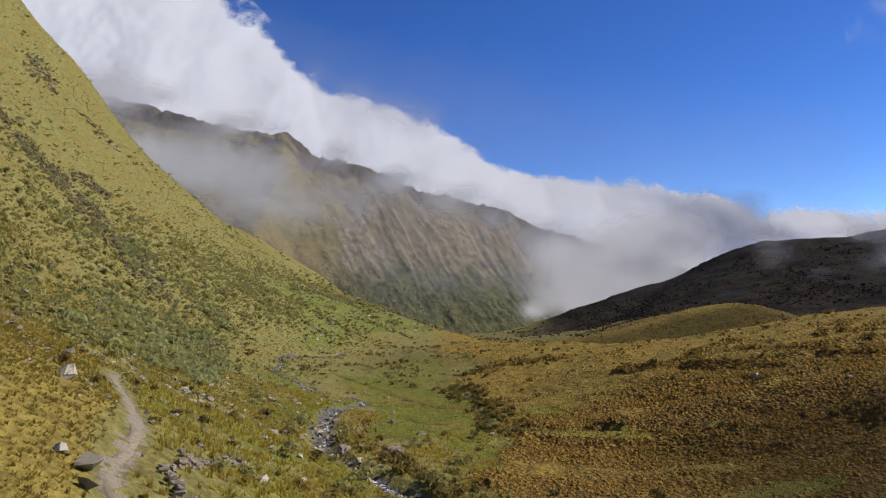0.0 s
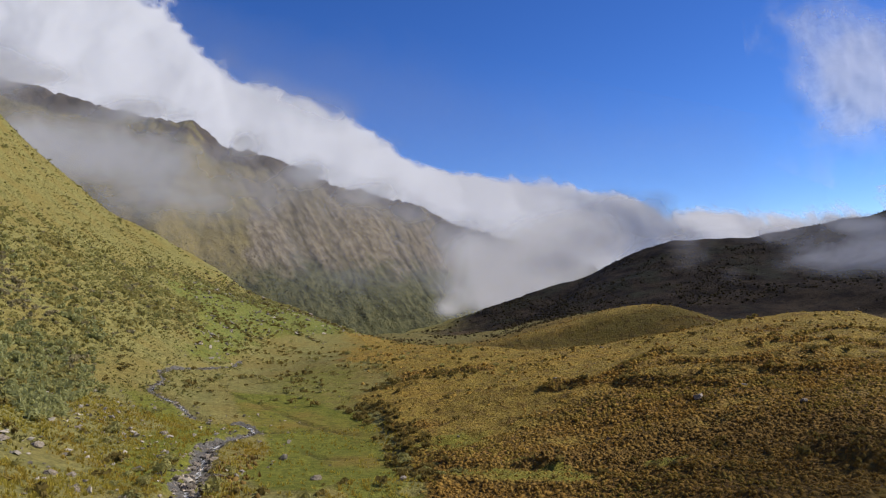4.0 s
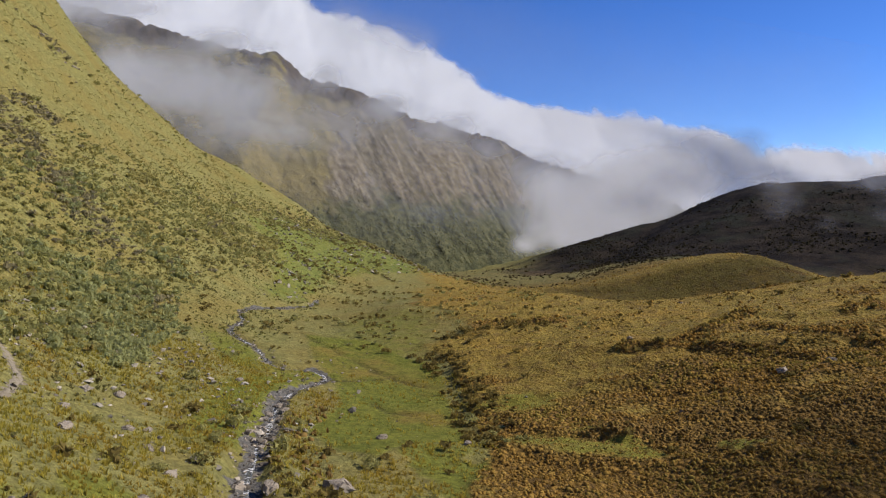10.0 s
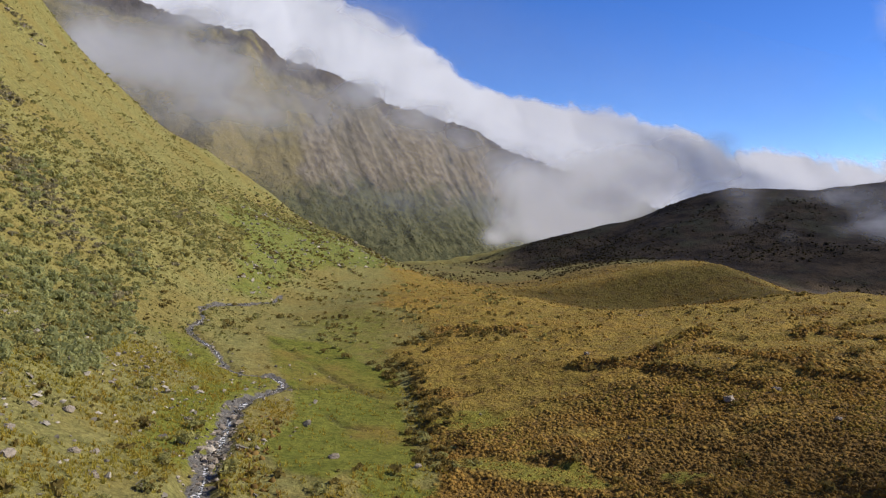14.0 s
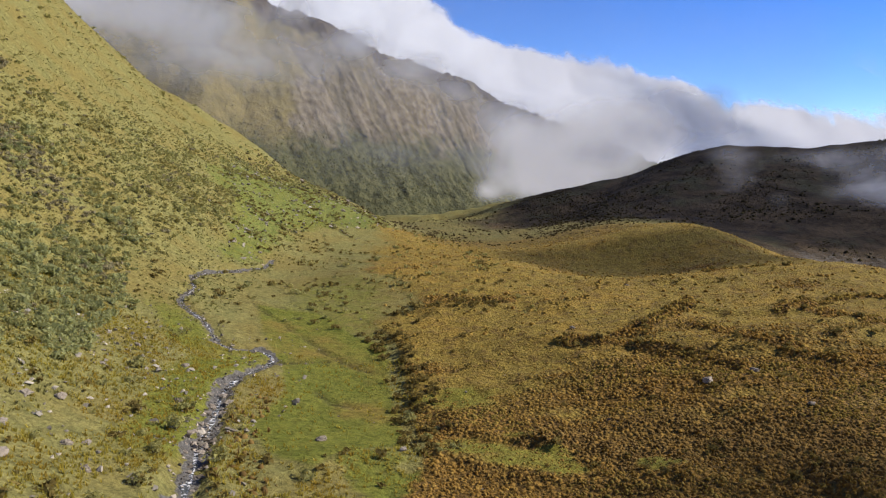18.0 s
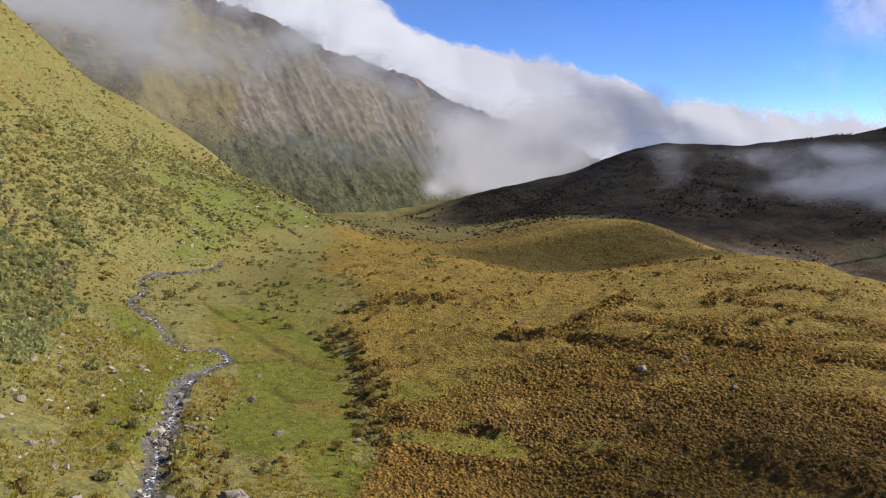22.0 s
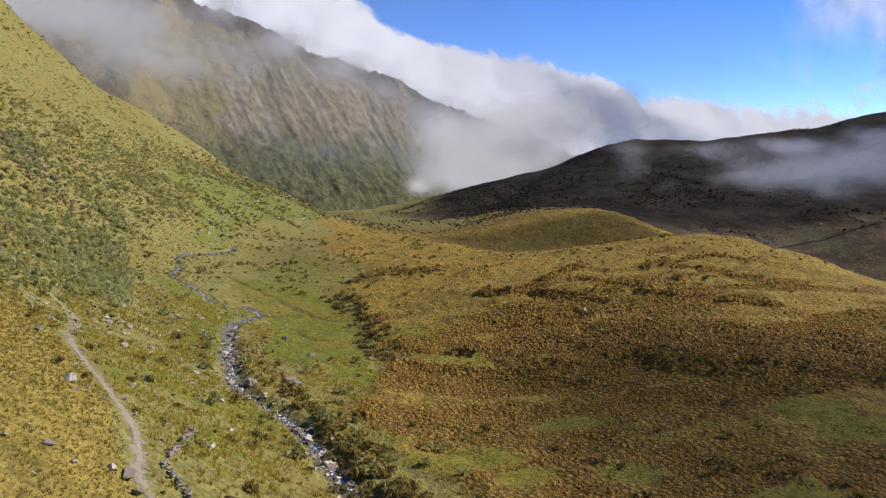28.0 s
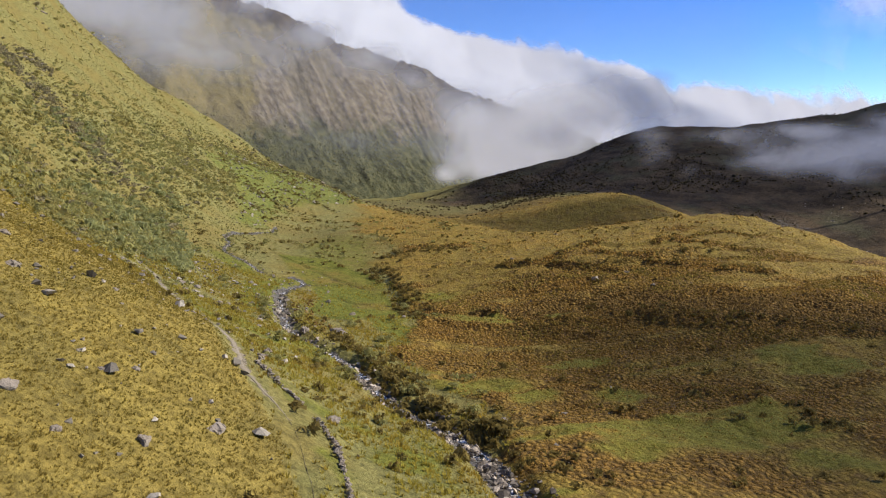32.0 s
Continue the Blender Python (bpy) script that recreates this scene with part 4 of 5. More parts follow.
def many(name, templates, places, sizes, mat, label, category, tilt=0.25, sink=0.08, squash=(0.7, 1.25), smooth=False):
    """One object of very many small plants or stones: templates are (corners, faces), placed, turned and sized at random."""
    cos, faces, base = [], [], 0
    pick = rng.integers(0, len(templates), len(places))
    for k, (tv, tf) in enumerate(templates):
        sel = pick == k
        p, sc = places[sel], sizes[sel]
        if not len(p):
            continue
        a = rng.uniform(0, 2 * math.pi, len(p))
        sx, sy, sz = (sc * rng.uniform(*squash, len(p)) for _ in range(3))
        c, s = np.cos(a), np.sin(a)
        v = tv[None] * np.stack([sx, sy, sz], 1)[:, None]
        v = v + (rng.random(v.shape) - 0.5) * (sc * tilt)[:, None, None]
        w = np.stack([c[:, None] * v[..., 0] - s[:, None] * v[..., 1], s[:, None] * v[..., 0] + c[:, None] * v[..., 1], v[..., 2]], -1)
        w += p[:, None] - np.array([0, 0, 1])[None, None] * (sc * sink)[:, None, None]
        cos.append(w.reshape(-1, 3))
        faces.append((tf[None] + (base + np.arange(len(p)) * len(tv))[:, None, None]).reshape(-1, 3))
        base += len(p) * len(tv)
    me = raw_mesh(name, np.concatenate(cos), np.concatenate(faces), smooth)
    me.materials.append(mat)
    return tagged(new(name, me), label, category, kind="stuff")


def lump(sides=5):
    """A rounded tussock of matted grass."""
    a = np.arange(sides) * 2 * math.pi / sides
    low = np.stack([np.cos(a), np.sin(a), 0 * a], 1) * 0.5
    mid = np.stack([np.cos(a + 0.5) * 0.4, np.sin(a + 0.5) * 0.4, 0 * a + 0.34], 1)
    v = np.vstack([low, mid, [[0.05, 0, 0.55]]])
    f = []
    for i in range(sides):
        j = (i + 1) % sides
        f += [(i, j, sides + i), (j, sides + j, sides + i), (sides + i, sides + j, 2 * sides)]
    return v, np.array(f)


def tuft(blades=9):
    """A tuft of bunch grass: leaning blades."""
    v, f = [], []
    for k in range(blades):
        a, lean, tall = rng.uniform(0, 6.28), rng.uniform(0.1, 0.55), rng.uniform(0.55, 1.0)
        c, s = math.cos(a), math.sin(a)
        r = rng.uniform(0.02, 0.22)
        v += [(r * c - 0.11 * s, r * s + 0.11 * c, 0), (r * c + 0.11 * s, r * s - 0.11 * c, 0), ((r + lean) * c, (r + lean) * s, tall)]
        f.append((3 * k, 3 * k + 1, 3 * k + 2))
    return np.array(v), np.array(f)


def leaf_crown(leaves, size=0.2, flat=0.8):
    """A shrub's crown of small leaf clumps over several lobes, with gaps between them."""
    v, f = [], []
    lobes = [(rng.normal(0, 0.24), rng.normal(0, 0.24), rng.uniform(0.3, 0.55), rng.uniform(0.26, 0.42)) for _ in range(5)]
    for k in range(leaves):
        lx, ly, lz, lr = lobes[k % len(lobes)]
        d = rng.normal(0, 1, 3)
        d /= np.linalg.norm(d)
        d[2] = abs(d[2]) * 1.1 - 0.3
        c = np.array([lx, ly, lz]) + d * lr * rng.uniform(0.7, 1.05) * (1, 1, flat)
        a = np.cross(d, rng.normal(0, 1, 3))
        b = np.cross(d, a)
        a, b = a / np.linalg.norm(a) + rng.normal(0, 0.28, 3), b / np.linalg.norm(b) + rng.normal(0, 0.28, 3)
        q = size * rng.uniform(0.6, 1.3)
        v += [c - a * q, c + b * q * 0.8, c + a * q]
        f.append((3 * k, 3 * k + 1, 3 * k + 2))
    v = np.array(v)
    v[:, 2] = np.maximum(v[:, 2], 0.02)
    return v, np.array(f)


def hull_stone(points, flat=0.65, rough=0.0, cuts=0):
    """An angular stone: the hull of scattered points, its faces broken up a little."""
    bm = bmesh.new()
    for _ in range(points):
        d = rng.normal(0, 1, 3)
        d /= np.linalg.norm(d)
        d *= 0.5 * rng.uniform(0.85, 1.1)
        bm.verts.new((d[0], d[1], d[2] * flat + 0.18))
    out = bmesh.ops.convex_hull(bm, input=bm.verts)
    loose = list({g for g in out["geom_interior"] + out["geom_unused"] if isinstance(g, bmesh.types.BMVert)})
    bmesh.ops.delete(bm, geom=loose, context="VERTS")
    if cuts:
        bmesh.ops.subdivide_edges(bm, edges=bm.edges, cuts=cuts, use_grid_fill=True)
        for v in bm.verts:
            v.co += Vector(rng.normal(0, rough, 3))
    bmesh.ops.triangulate(bm, faces=bm.faces)
    bmesh.ops.recalc_face_normals(bm, faces=bm.faces)
    return bm


def arrays(bm):
    bm.verts.index_update()
    v = np.array([v.co[:] for v in bm.verts])
    f = np.array([[q.index for q in face.verts] for face in bm.faces])
    bm.free()
    return v, f


M_MOOR = island_material("moor tussock", ((0.23, 0.137, 0.038), (0.32, 0.198, 0.05), (0.42, 0.28, 0.074)), 0.45, (0.28, 0.215, 0.052))
M_LUMP = island_material("matted tussock", ((0.27, 0.155, 0.04), (0.36, 0.217, 0.052), (0.465, 0.298, 0.075)), 0.38, (0.32, 0.232, 0.055))
M_BROWN = island_material("dark tussock", ((0.165, 0.103, 0.035), (0.235, 0.148, 0.046), (0.32, 0.208, 0.066)), 0.3)
M_GOLD = island_material("golden bunch grass", ((0.27, 0.208, 0.048), (0.34, 0.26, 0.06), (0.43, 0.33, 0.085)), 0.55, (0.265, 0.212, 0.048), 0.09)
M_OLIVE = island_material("olive hill grass", ((0.31, 0.265, 0.046), (0.42, 0.35, 0.06), (0.53, 0.43, 0.09)), 0.52, (0.40, 0.28, 0.05), 0.13)
M_SLOPE = island_material("coarse slope grass", ((0.135, 0.123, 0.047), (0.19, 0.171, 0.063), (0.255, 0.223, 0.088)), 0.45, (0.195, 0.19, 0.05), 0.1)
M_SHRUB = island_material("grey-green shrub leaves", ((0.275, 0.265, 0.092), (0.35, 0.333, 0.117), (0.435, 0.405, 0.16)), 0.52, (0.37, 0.32, 0.11), 0.05)
M_TALL = island_material("blue-green thicket leaves", ((0.27, 0.28, 0.11), (0.345, 0.352, 0.145), (0.43, 0.43, 0.19)), 0.55)
M_DRY = island_material("dry grey scrub twigs", ((0.225, 0.195, 0.104), (0.30, 0.26, 0.14), (0.39, 0.34, 0.19)), 0.5)
M_DARK = island_material("dark heath shrub", ((0.14, 0.108, 0.035), (0.21, 0.158, 0.048), (0.29, 0.222, 0.068)), 0.45)
# darker version of the heath shrub, with hill shade put into its colour
M_HILL = island_material("shade-darkened hill heath", ((0.055, 0.042, 0.02), (0.085, 0.066, 0.03), (0.125, 0.098, 0.046)), 0.3)
M_BARK = Nodes("shrub bark").surface((0.07, 0.055, 0.04), 0.9)
M_STONE, M_RUBBLE, M_WATER = stone_material(), stone_rubble_material("stream stones", (0.10, 0.08, 0.056), (0.54, 0.45, 0.335)), water_material()
M_FIELD = stone_rubble_material("weathered field stones", (0.2, 0.172, 0.125), (0.48, 0.42, 0.32))

off_track = lambda x, y: step(0.7, 1.3, along(x, y, TRAIL)[0]) * step(2.0, 3.0, along(x, y, STREAM)[0])  # noqa: E731
tufts, lumps = [tuft(9), tuft(8), tuft(10)], [(v * (1.05, 1.05, 0.95), f) for v, f in (lump(4), lump(5), lump(4))]
p = scatter(280000, -8, 125, -40, 215, lambda x, y: moor_mask(x, y) * (0.1 + 0.75 * tussock_mask(x, y)) * np.clip(1.4 - y / 145, 0.22, 1))
h = np.clip(0.36 + p[:, 1] / 190, 0.34, 1.1) * (0.62 + 0.48 * tussock_mask(p[:, 0], p[:, 1]))
in_band = rng.random(len(p)) < 0.85 * dark_band(p[:, 0], p[:, 1])
many("dark_tussocks", lumps, p[in_band], rng.gamma(9, 0.052, in_band.sum()).clip(0.25, 0.85) * h[in_band], M_BROWN, "dark brown heathy tussocks in a belt across the moor", "tussock grass", 0.3, 0.08, (0.75, 1.3), True)
p, h = p[~in_band], h[~in_band]
half_of = rng.random(len(p)) < 0.55
many("moor_tussocks", lumps, p[half_of], rng.gamma(9, 0.052, half_of.sum()).clip(0.25, 0.85) * h[half_of], M_LUMP, "brown matted tussocks covering the moor", "tussock grass", 0.3, 0.08, (0.75, 1.3), True)
many("moor_grass", [(v * (1.2, 1.2, 0.8), f) for v, f in tufts], p[~half_of], rng.gamma(9, 0.048, (~half_of).sum()).clip(0.2, 0.8) * h[~half_of], M_MOOR, "brown and straw-coloured grass of the moor", "tussock grass", 0.2)
p = scatter(52000, -10, 210, 150, 400, lambda x, y: step(-6, 4, x - np.interp(y, [150, 300, 400], [2, -8, 0])) * (0.12 + 0.7 * tussock_mask(x, y)) * 0.5 * step(200, 170, x))
many("far_moor_tussocks", lumps, p, rng.gamma(6, 0.12, len(p)).clip(0.35, 1.2), M_LUMP, "brown tussocks on the far moor", "tussock grass", 0.3, 0.1, (0.7, 1.3), True)
p = scatter(76000, -75, -5, -62, 72, lambda x, y: gold_mask(x, y) * off_track(x, y) * step(-75, -50, x + 0.2 * y))
flat_tufts = [(v * (1.3, 1.3, 0.62), f) for v, f in (tuft(7), tuft(7), tuft(6))]
many("golden_grass", flat_tufts, p, rng.uniform(0.2, 0.46, len(p)), M_GOLD, "golden bunch grass on the steep slope", "grass", 0.15)
p = scatter(60000, -75, 30, -40, 140, lambda x, y: (1 - gold_mask(x, y)) * (1 - moor_mask(x, y)) * off_track(x, y) * (1 - 0.85 * step(-3, 2, inside(x, y, MEADOW))) * step(-0.45, 0.3, fbm(x / 6, y / 6, 3, 63)))
many("hill_grass", tufts, p, rng.uniform(0.25, 0.7, len(p)), M_OLIVE, "olive and yellow tufts of hill grass", "grass", 0.15)
p = scatter(60000, -230, -40, 60, 430, lambda x, y: np.interp(x, [-150, -90], [0.5, 1]) * (1 - gold_mask(x, y)) * (0.35 + 0.65 * step(-0.3, 0.4, fbm(x / 9, y / 15, 3, 65))) * 0.75 * (1 - 0.85 * step(-6, 4, inside(x, y, FAN))))
many("slope_grass", flat_tufts, p, rng.uniform(0.5, 1.1, len(p)), M_SLOPE, "coarse olive grass on the steep valley side", "grass", 0.15)
crowns = [leaf_crown(30, 0.3, 0.6) for _ in range(8)]
near_band = lambda x, y: np.maximum.reduce([step(11, 6, np.hypot(x - ox, (y - oy) / 1.8)) for ox, oy in OUTCROPS] + [step(15, 7, along(x, y, SCRUB_BAND)[0] + 4 * fbm(x / 8, y / 8, 2, 57)), step(0.62, 0.9, 1 - np.hypot((x + 62) / 26, (y - 160) / 26))])  # noqa: E731
p = scatter(100000, -225, -15, 60, 470, lambda x, y: scrub_density(x, y) * np.clip(1.2 - y / 600, 0.4, 1) * 0.6)
dry = rng.random(len(p)) < 0.06 + 0.75 * near_band(p[:, 0], p[:, 1])
many("dry_scrub", crowns, p[dry], rng.gamma(5, 0.22, dry.sum()).clip(0.4, 2.0), M_DRY, "dry grey-brown scrub in a band across the slope", "shrubs", 0.1)
p = p[~dry]
many("hillside_scrub", crowns, p, rng.gamma(5, 0.2, len(p)).clip(0.35, 2.4), M_SHRUB, "grey-green shrubs over the valley side", "shrubs", 0.1)
thick = [leaf_crown(56, 0.21, 0.8) for _ in range(6)]
p = scatter(9000, -105, -44, 80, 205, lambda x, y: np.maximum(scrub_density(x, y) ** 2 * step(-0.35, 0.3, fbm(x / 11, y / 11, 3, 55)) * 0.2, 0.26 * step(-3, 4, inside(x, y, THICKET) + 4 * fbm(x / 7, y / 7, 3, 24))))
many("tall_scrub", thick, p, rng.gamma(6, 0.24, len(p)).clip(0.7, 2.6), M_TALL, "taller blue-green shrubs standing in thickets", "shrubs", 0.08)
p = scatter(2600, -10, 26, 88, 188, lambda x, y: step(5.5, 2.5, along(x, y, [(-3, 156), (2.6, 141), (5.2, 120), (5.4, 95)])[0] + 1.5 * fbm(x / 5, y / 5, 2, 64)) + step(6, 2, along(x, y, [(2, 176), (12, 180), (24, 178)])[0]))
heath_bank = scatter(5000, -22, 20, 10, 112, lambda x, y: 0.4 * step(4.5, 1.5, along(x, y, [(-22.5, 110), (-19.5, 96), (-17, 80), (-12, 67), (-4, 52), (0.5, 36), (3, 26), (9, 16)])[0] + 2 * fbm(x / 4, y / 4, 2, 37)))
near = heath_bank[:, 1] < 62 + 10 * rng.random(len(heath_bank))
many("bank_tussocks", lumps + tufts, heath_bank[~near], rng.uniform(0.4, 1.0, (~near).sum()), M_BROWN, "golden-brown tussocks along the stream bank", "tussock grass", 0.3, 0.08, (0.75, 1.3), True)
p = np.concatenate([p[rng.random(len(p)) < 0.38], heath_bank[near]])
many("dark_heath", crowns, p, rng.uniform(0.7, 1.5, len(p)), M_DARK, "dark heath shrubs along the edge of the meadow", "shrubs", 0.1)
p = scatter(34000, -70, 130, -20, 300, lambda x, y: (0.012 + 0.12 * step(-56, -44, x) * step(2, -6, x) * step(8, 20, y) * step(110, 80, y) * step(-0.1, 0.3, fbm(x / 7, y / 7, 3, 32))) * (1 - step(-3, 0, inside(x, y, MEADOW)) * 0.7) * (1 - gold_mask(x, y) * 0.9) * off_track(x, y) + 0.25 * step(5.5, 3, along(x, y, STREAM)[0]) * step(95, 80, y) * off_track(x, y) + 0.16 * step(16, 6, along(x, y, STREAM)[0]) * step(40, 15, y) * off_track(x, y)
            + 0.12 * step(3.5, 1, along(x, y, LEVEE)[0]) + 0.2 * step(4, 1, along(x, y, SCARP)[0]) + 0.25 * streaks(x, y))
many("scattered_shrubs", crowns, p, rng.gamma(5, 0.16, len(p)).clip(0.35, 1.8), M_DARK, "small dark shrubs dotted over the turf", "shrubs", 0.1)

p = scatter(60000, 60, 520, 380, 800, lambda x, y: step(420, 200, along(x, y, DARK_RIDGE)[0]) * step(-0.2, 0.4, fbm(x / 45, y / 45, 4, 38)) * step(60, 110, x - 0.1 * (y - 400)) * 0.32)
many("hill_heath", lumps, p, rng.gamma(5, 0.27, len(p)).clip(0.6, 2.6), M_HILL, "dark heath and scrub, darkened further for the shaded hill", "shrubs", 0.4, 0.1, (0.7, 1.3), True)

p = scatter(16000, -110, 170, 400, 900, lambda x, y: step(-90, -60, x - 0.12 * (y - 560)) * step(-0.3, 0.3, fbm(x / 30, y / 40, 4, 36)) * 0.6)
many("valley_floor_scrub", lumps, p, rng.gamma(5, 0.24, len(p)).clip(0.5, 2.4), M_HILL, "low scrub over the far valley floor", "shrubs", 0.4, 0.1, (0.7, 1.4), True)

lines = [[(-82, 300), (-70, 306), (-58, 301), (-46, 300)], [(-70, 268), (-60, 262), (-50, 262)], [(-84, 348), (-71, 374), (-59, 381), (-49, 363), (-40, 352)], [(-52, 337), (-42, 342), (-34, 337), (-21, 323)], [(-62, 400), (-45, 405), (-25, 395), (-10, 372)]]
p = scatter(26000, -100, 40, 160, 440, lambda x, y: step(-75, -55, x + 0.05 * (y - 200)) * (0.02 + 0.16 * step(0.1, 0.45, fbm(x / 16, y / 22, 3, 35))) + 0.45 * step(4.0, 1.2, np.minimum.reduce([along(x, y, line)[0] for line in lines]) + 1.5 * fbm(x / 6, y / 6, 2, 34)) + 0.12 * step(-6, 2, inside(x, y, FAN)) * step(0.0, 0.4, fbm(x / 9, y / 9, 3, 33)))
half_of = rng.random(len(p)) < 0.5
many("fan_shrubs", crowns, p[half_of], rng.gamma(5, 0.2, half_of.sum()).clip(0.4, 2.0), M_SHRUB, "grey-green shrubs along old field edges", "shrubs", 0.1)
many("fan_heath", crowns, p[~half_of], rng.gamma(5, 0.18, (~half_of).sum()).clip(0.4, 1.8), M_DARK, "dark low shrubs along old field edges", "shrubs", 0.1)

p = rng.uniform((-480, 1000), (260, 1490), (26000, 2))
q = np.column_stack([p, mountain_height(p[:, 0], p[:, 1])])
low = step(125, 25, q[:, 2] + 60 * fbm(p[:, 0] / 60, p[:, 1] / 60, 3, 28)) * 0.7
q = q[rng.random(len(q)) < low * step(-80, -30, q[:, 2])]
many("mountain_scrub", lumps, q, rng.gamma(5, 0.42, len(q)).clip(1.0, 4.0), island_material("distant scrub", ((0.05, 0.052, 0.022), (0.085, 0.084, 0.033), (0.13, 0.12, 0.05)), 0.2), "dark scrub dotted over the foot of the mountain", "shrubs", 0.4, 0.1, (0.7, 1.4), True)

# ---- the stream ----
line = np.array(STREAM[:33], float)
runs = np.r_[0, np.cumsum(np.hypot(*np.diff(line, axis=0).T))]
s = np.arange(0, runs[-1], 0.8)
cx, cy = np.interp(s, runs, line[:, 0]), np.interp(s, runs, line[:, 1])
kern = np.ones(7) / 7
cx[3:-3], cy[3:-3] = np.convolve(cx, kern, "valid"), np.convolve(cy, kern, "valid")
tx, ty = np.gradient(cx), np.gradient(cy)
tl = np.hypot(tx, ty)
nxv, nyv = ty / tl, -tx / tl
bed = height(cx, cy)
bed[5:-5] = np.convolve(bed, np.ones(11) / 11, "valid")
half = (0.1 + np.interp(cy, [20, 50, 110, 125, 200], [0.7, 0.5, 0.45, 0.24, 0.12]) + 0.3 * fbm(s / 5, s * 0, 3, 66)) * step(250, 205, cy)
cols = np.linspace(-1, 1, 5)
co = np.stack([cx[:, None] + nxv[:, None] * half[:, None] * cols, cy[:, None] + nyv[:, None] * half[:, None] * cols,
               (bed + 0.03)[:, None] + 0.05 * fbm(s[:, None] / 0.9 + cols * 2, cols * 1.5 + 0 * s[:, None], 2, 67)], -1).reshape(-1, 3)
i = (np.arange(len(s) - 1)[:, None] * 5 + np.arange(4)).ravel()
me = raw_mesh("water", co, np.stack([i, i + 1, i + 6, i + 5], 1), True)
me.materials.append(M_WATER)
tagged(new("water", me), "fast mountain stream with white water among stones", "stream", kind="structure")

small = [arrays(hull_stone(11)) for _ in range(6)]
k = np.concatenate([rng.integers(0, len(s), 5000), rng.integers(0, np.searchsorted(cy, 66), 3000)])
k = k[(rng.random(len(k)) < step(250, 195, cy[k])) & (rng.random(len(k)) < 0.55 + 0.6 * vnoise(s[k] / 3.0, 0 * s[k] + 4, 59))]
o = rng.normal(0, 1.0, len(k)).clip(-2.3, 2.3) * np.interp(cy[k], [20, 50, 110, 125], [1.4, 1.1, 1.1, 0.95]) * (0.95 + 0.75 * vnoise(s[k] / 4.0, 0 * s[k], 74))
p = np.stack([cx[k] + nxv[k] * o, cy[k] + nyv[k] * o], 1)
p = np.column_stack([p, height(p[:, 0], p[:, 1])])
many("stream_gravel", small, p, rng.gamma(2.2, 0.2, len(p)).clip(0.15, 1.3) * np.interp(p[:, 1], [80, 125], [1, 0.65]), M_RUBBLE, "grey stones and gravel in the stream bed", "stones", 0.1, 0.0)
p = scatter(6500, -64, -14, 10, 150, lambda x, y: 0.07 + 0.55 * step(-0.1, 0.45, fbm(x / 7, y / 7, 3, 68)) * step(60, 75, y) * step(146, 120, y))
many("hillside_rubble", small, p, rng.gamma(2.5, 0.2, len(p)).clip(0.2, 1.4), M_FIELD, "pale stones strewn over the foot of the slope", "stones", 0.1, 0.05)
p = scatter(9000, -100, 10, 205, 440, lambda x, y: 0.5 * step(3, 1, np.minimum.reduce([along(x, y, line)[0] for line in lines])) + step(-3, 3, inside(x, y, FAN)) * (0.12 + 0.6 * step(0.25, 0.5, fbm(x / 14, y / 14, 3, 72))))
many("fan_stones", small, p, rng.gamma(3, 0.32, len(p)).clip(0.4, 2.4), M_FIELD, "grey stones dotted over the green fan", "stones", 0.1, 0.05)
p = scatter(3600, -70, -6, -62, 66, lambda x, y: gold_mask(x, y) * (0.06 + 0.25 * step(0.15, 0.45, fbm(x / 6, y / 6, 3, 69))))
many("slope_stones", small, p, rng.gamma(2.5, 0.3, len(p)).clip(0.3, 1.6), M_FIELD, "grey stones half hidden in golden grass", "stones", 0.1, 0.0)
p = scatter(900, -60, 120, -30, 200, lambda x, y: 0.25 + 0 * x)
many("field_stones", small, p, rng.gamma(2.5, 0.12, len(p)).clip(0.15, 0.9), M_FIELD, "single stones lying on turf and moor", "stones", 0.1, 0.05)


p = scatter(1500, 235, 420, 180, 430, lambda x, y: 0.1 + 0.9 * step(0.0, 0.4, fbm(x / 40, y / 40, 3, 79)))
many("side_valley_rubble", small, p, rng.gamma(2.5, 0.4, len(p)).clip(0.4, 2.8), M_RUBBLE, "grey boulders and scree in the shaded side valley", "stones", 0.1, 0.05)

# ---- trail ----
line = np.array(TRAIL, float)
truns = np.r_[0, np.cumsum(np.hypot(*np.diff(line, axis=0).T))]
ts = np.arange(0, truns[-1], 0.3)
px, py = np.interp(ts, truns, line[:, 0]), np.interp(ts, truns, line[:, 1])
kern = np.ones(15) / 15
px[7:-7], py[7:-7] = np.convolve(px, kern, "valid"), np.convolve(py, kern, "valid")
px += 0.5 * fbm(ts / 6, 0 * ts, 3, 75)
tx, ty = np.gradient(px), np.gradient(py)
tl = np.hypot(tx, ty)
left = -(0.37 + 0.34 * fbm(ts / 1.6, 0 * ts, 3, 76)) * (0.02 + 0.98 * step(0, 10, py))
right = (0.37 + 0.34 * fbm(ts / 1.6, 0 * ts + 9, 3, 77)) * (0.02 + 0.98 * step(0, 10, py))
offs = np.stack([left * 1.25, left * 0.9, 0 * left, right * 0.9, right * 1.25], 1)
wx, wy = px[:, None] + ty[:, None] / tl[:, None] * offs, py[:, None] - tx[:, None] / tl[:, None] * offs
wz = height(wx, wy) + np.array([-0.12, 0.07, 0.05, 0.07, -0.12]) + 0.03 * fbm(wx / 0.6, wy / 0.6, 2, 78)
i = (np.arange(len(ts) - 1)[:, None] * 5 + np.arange(4)).ravel()
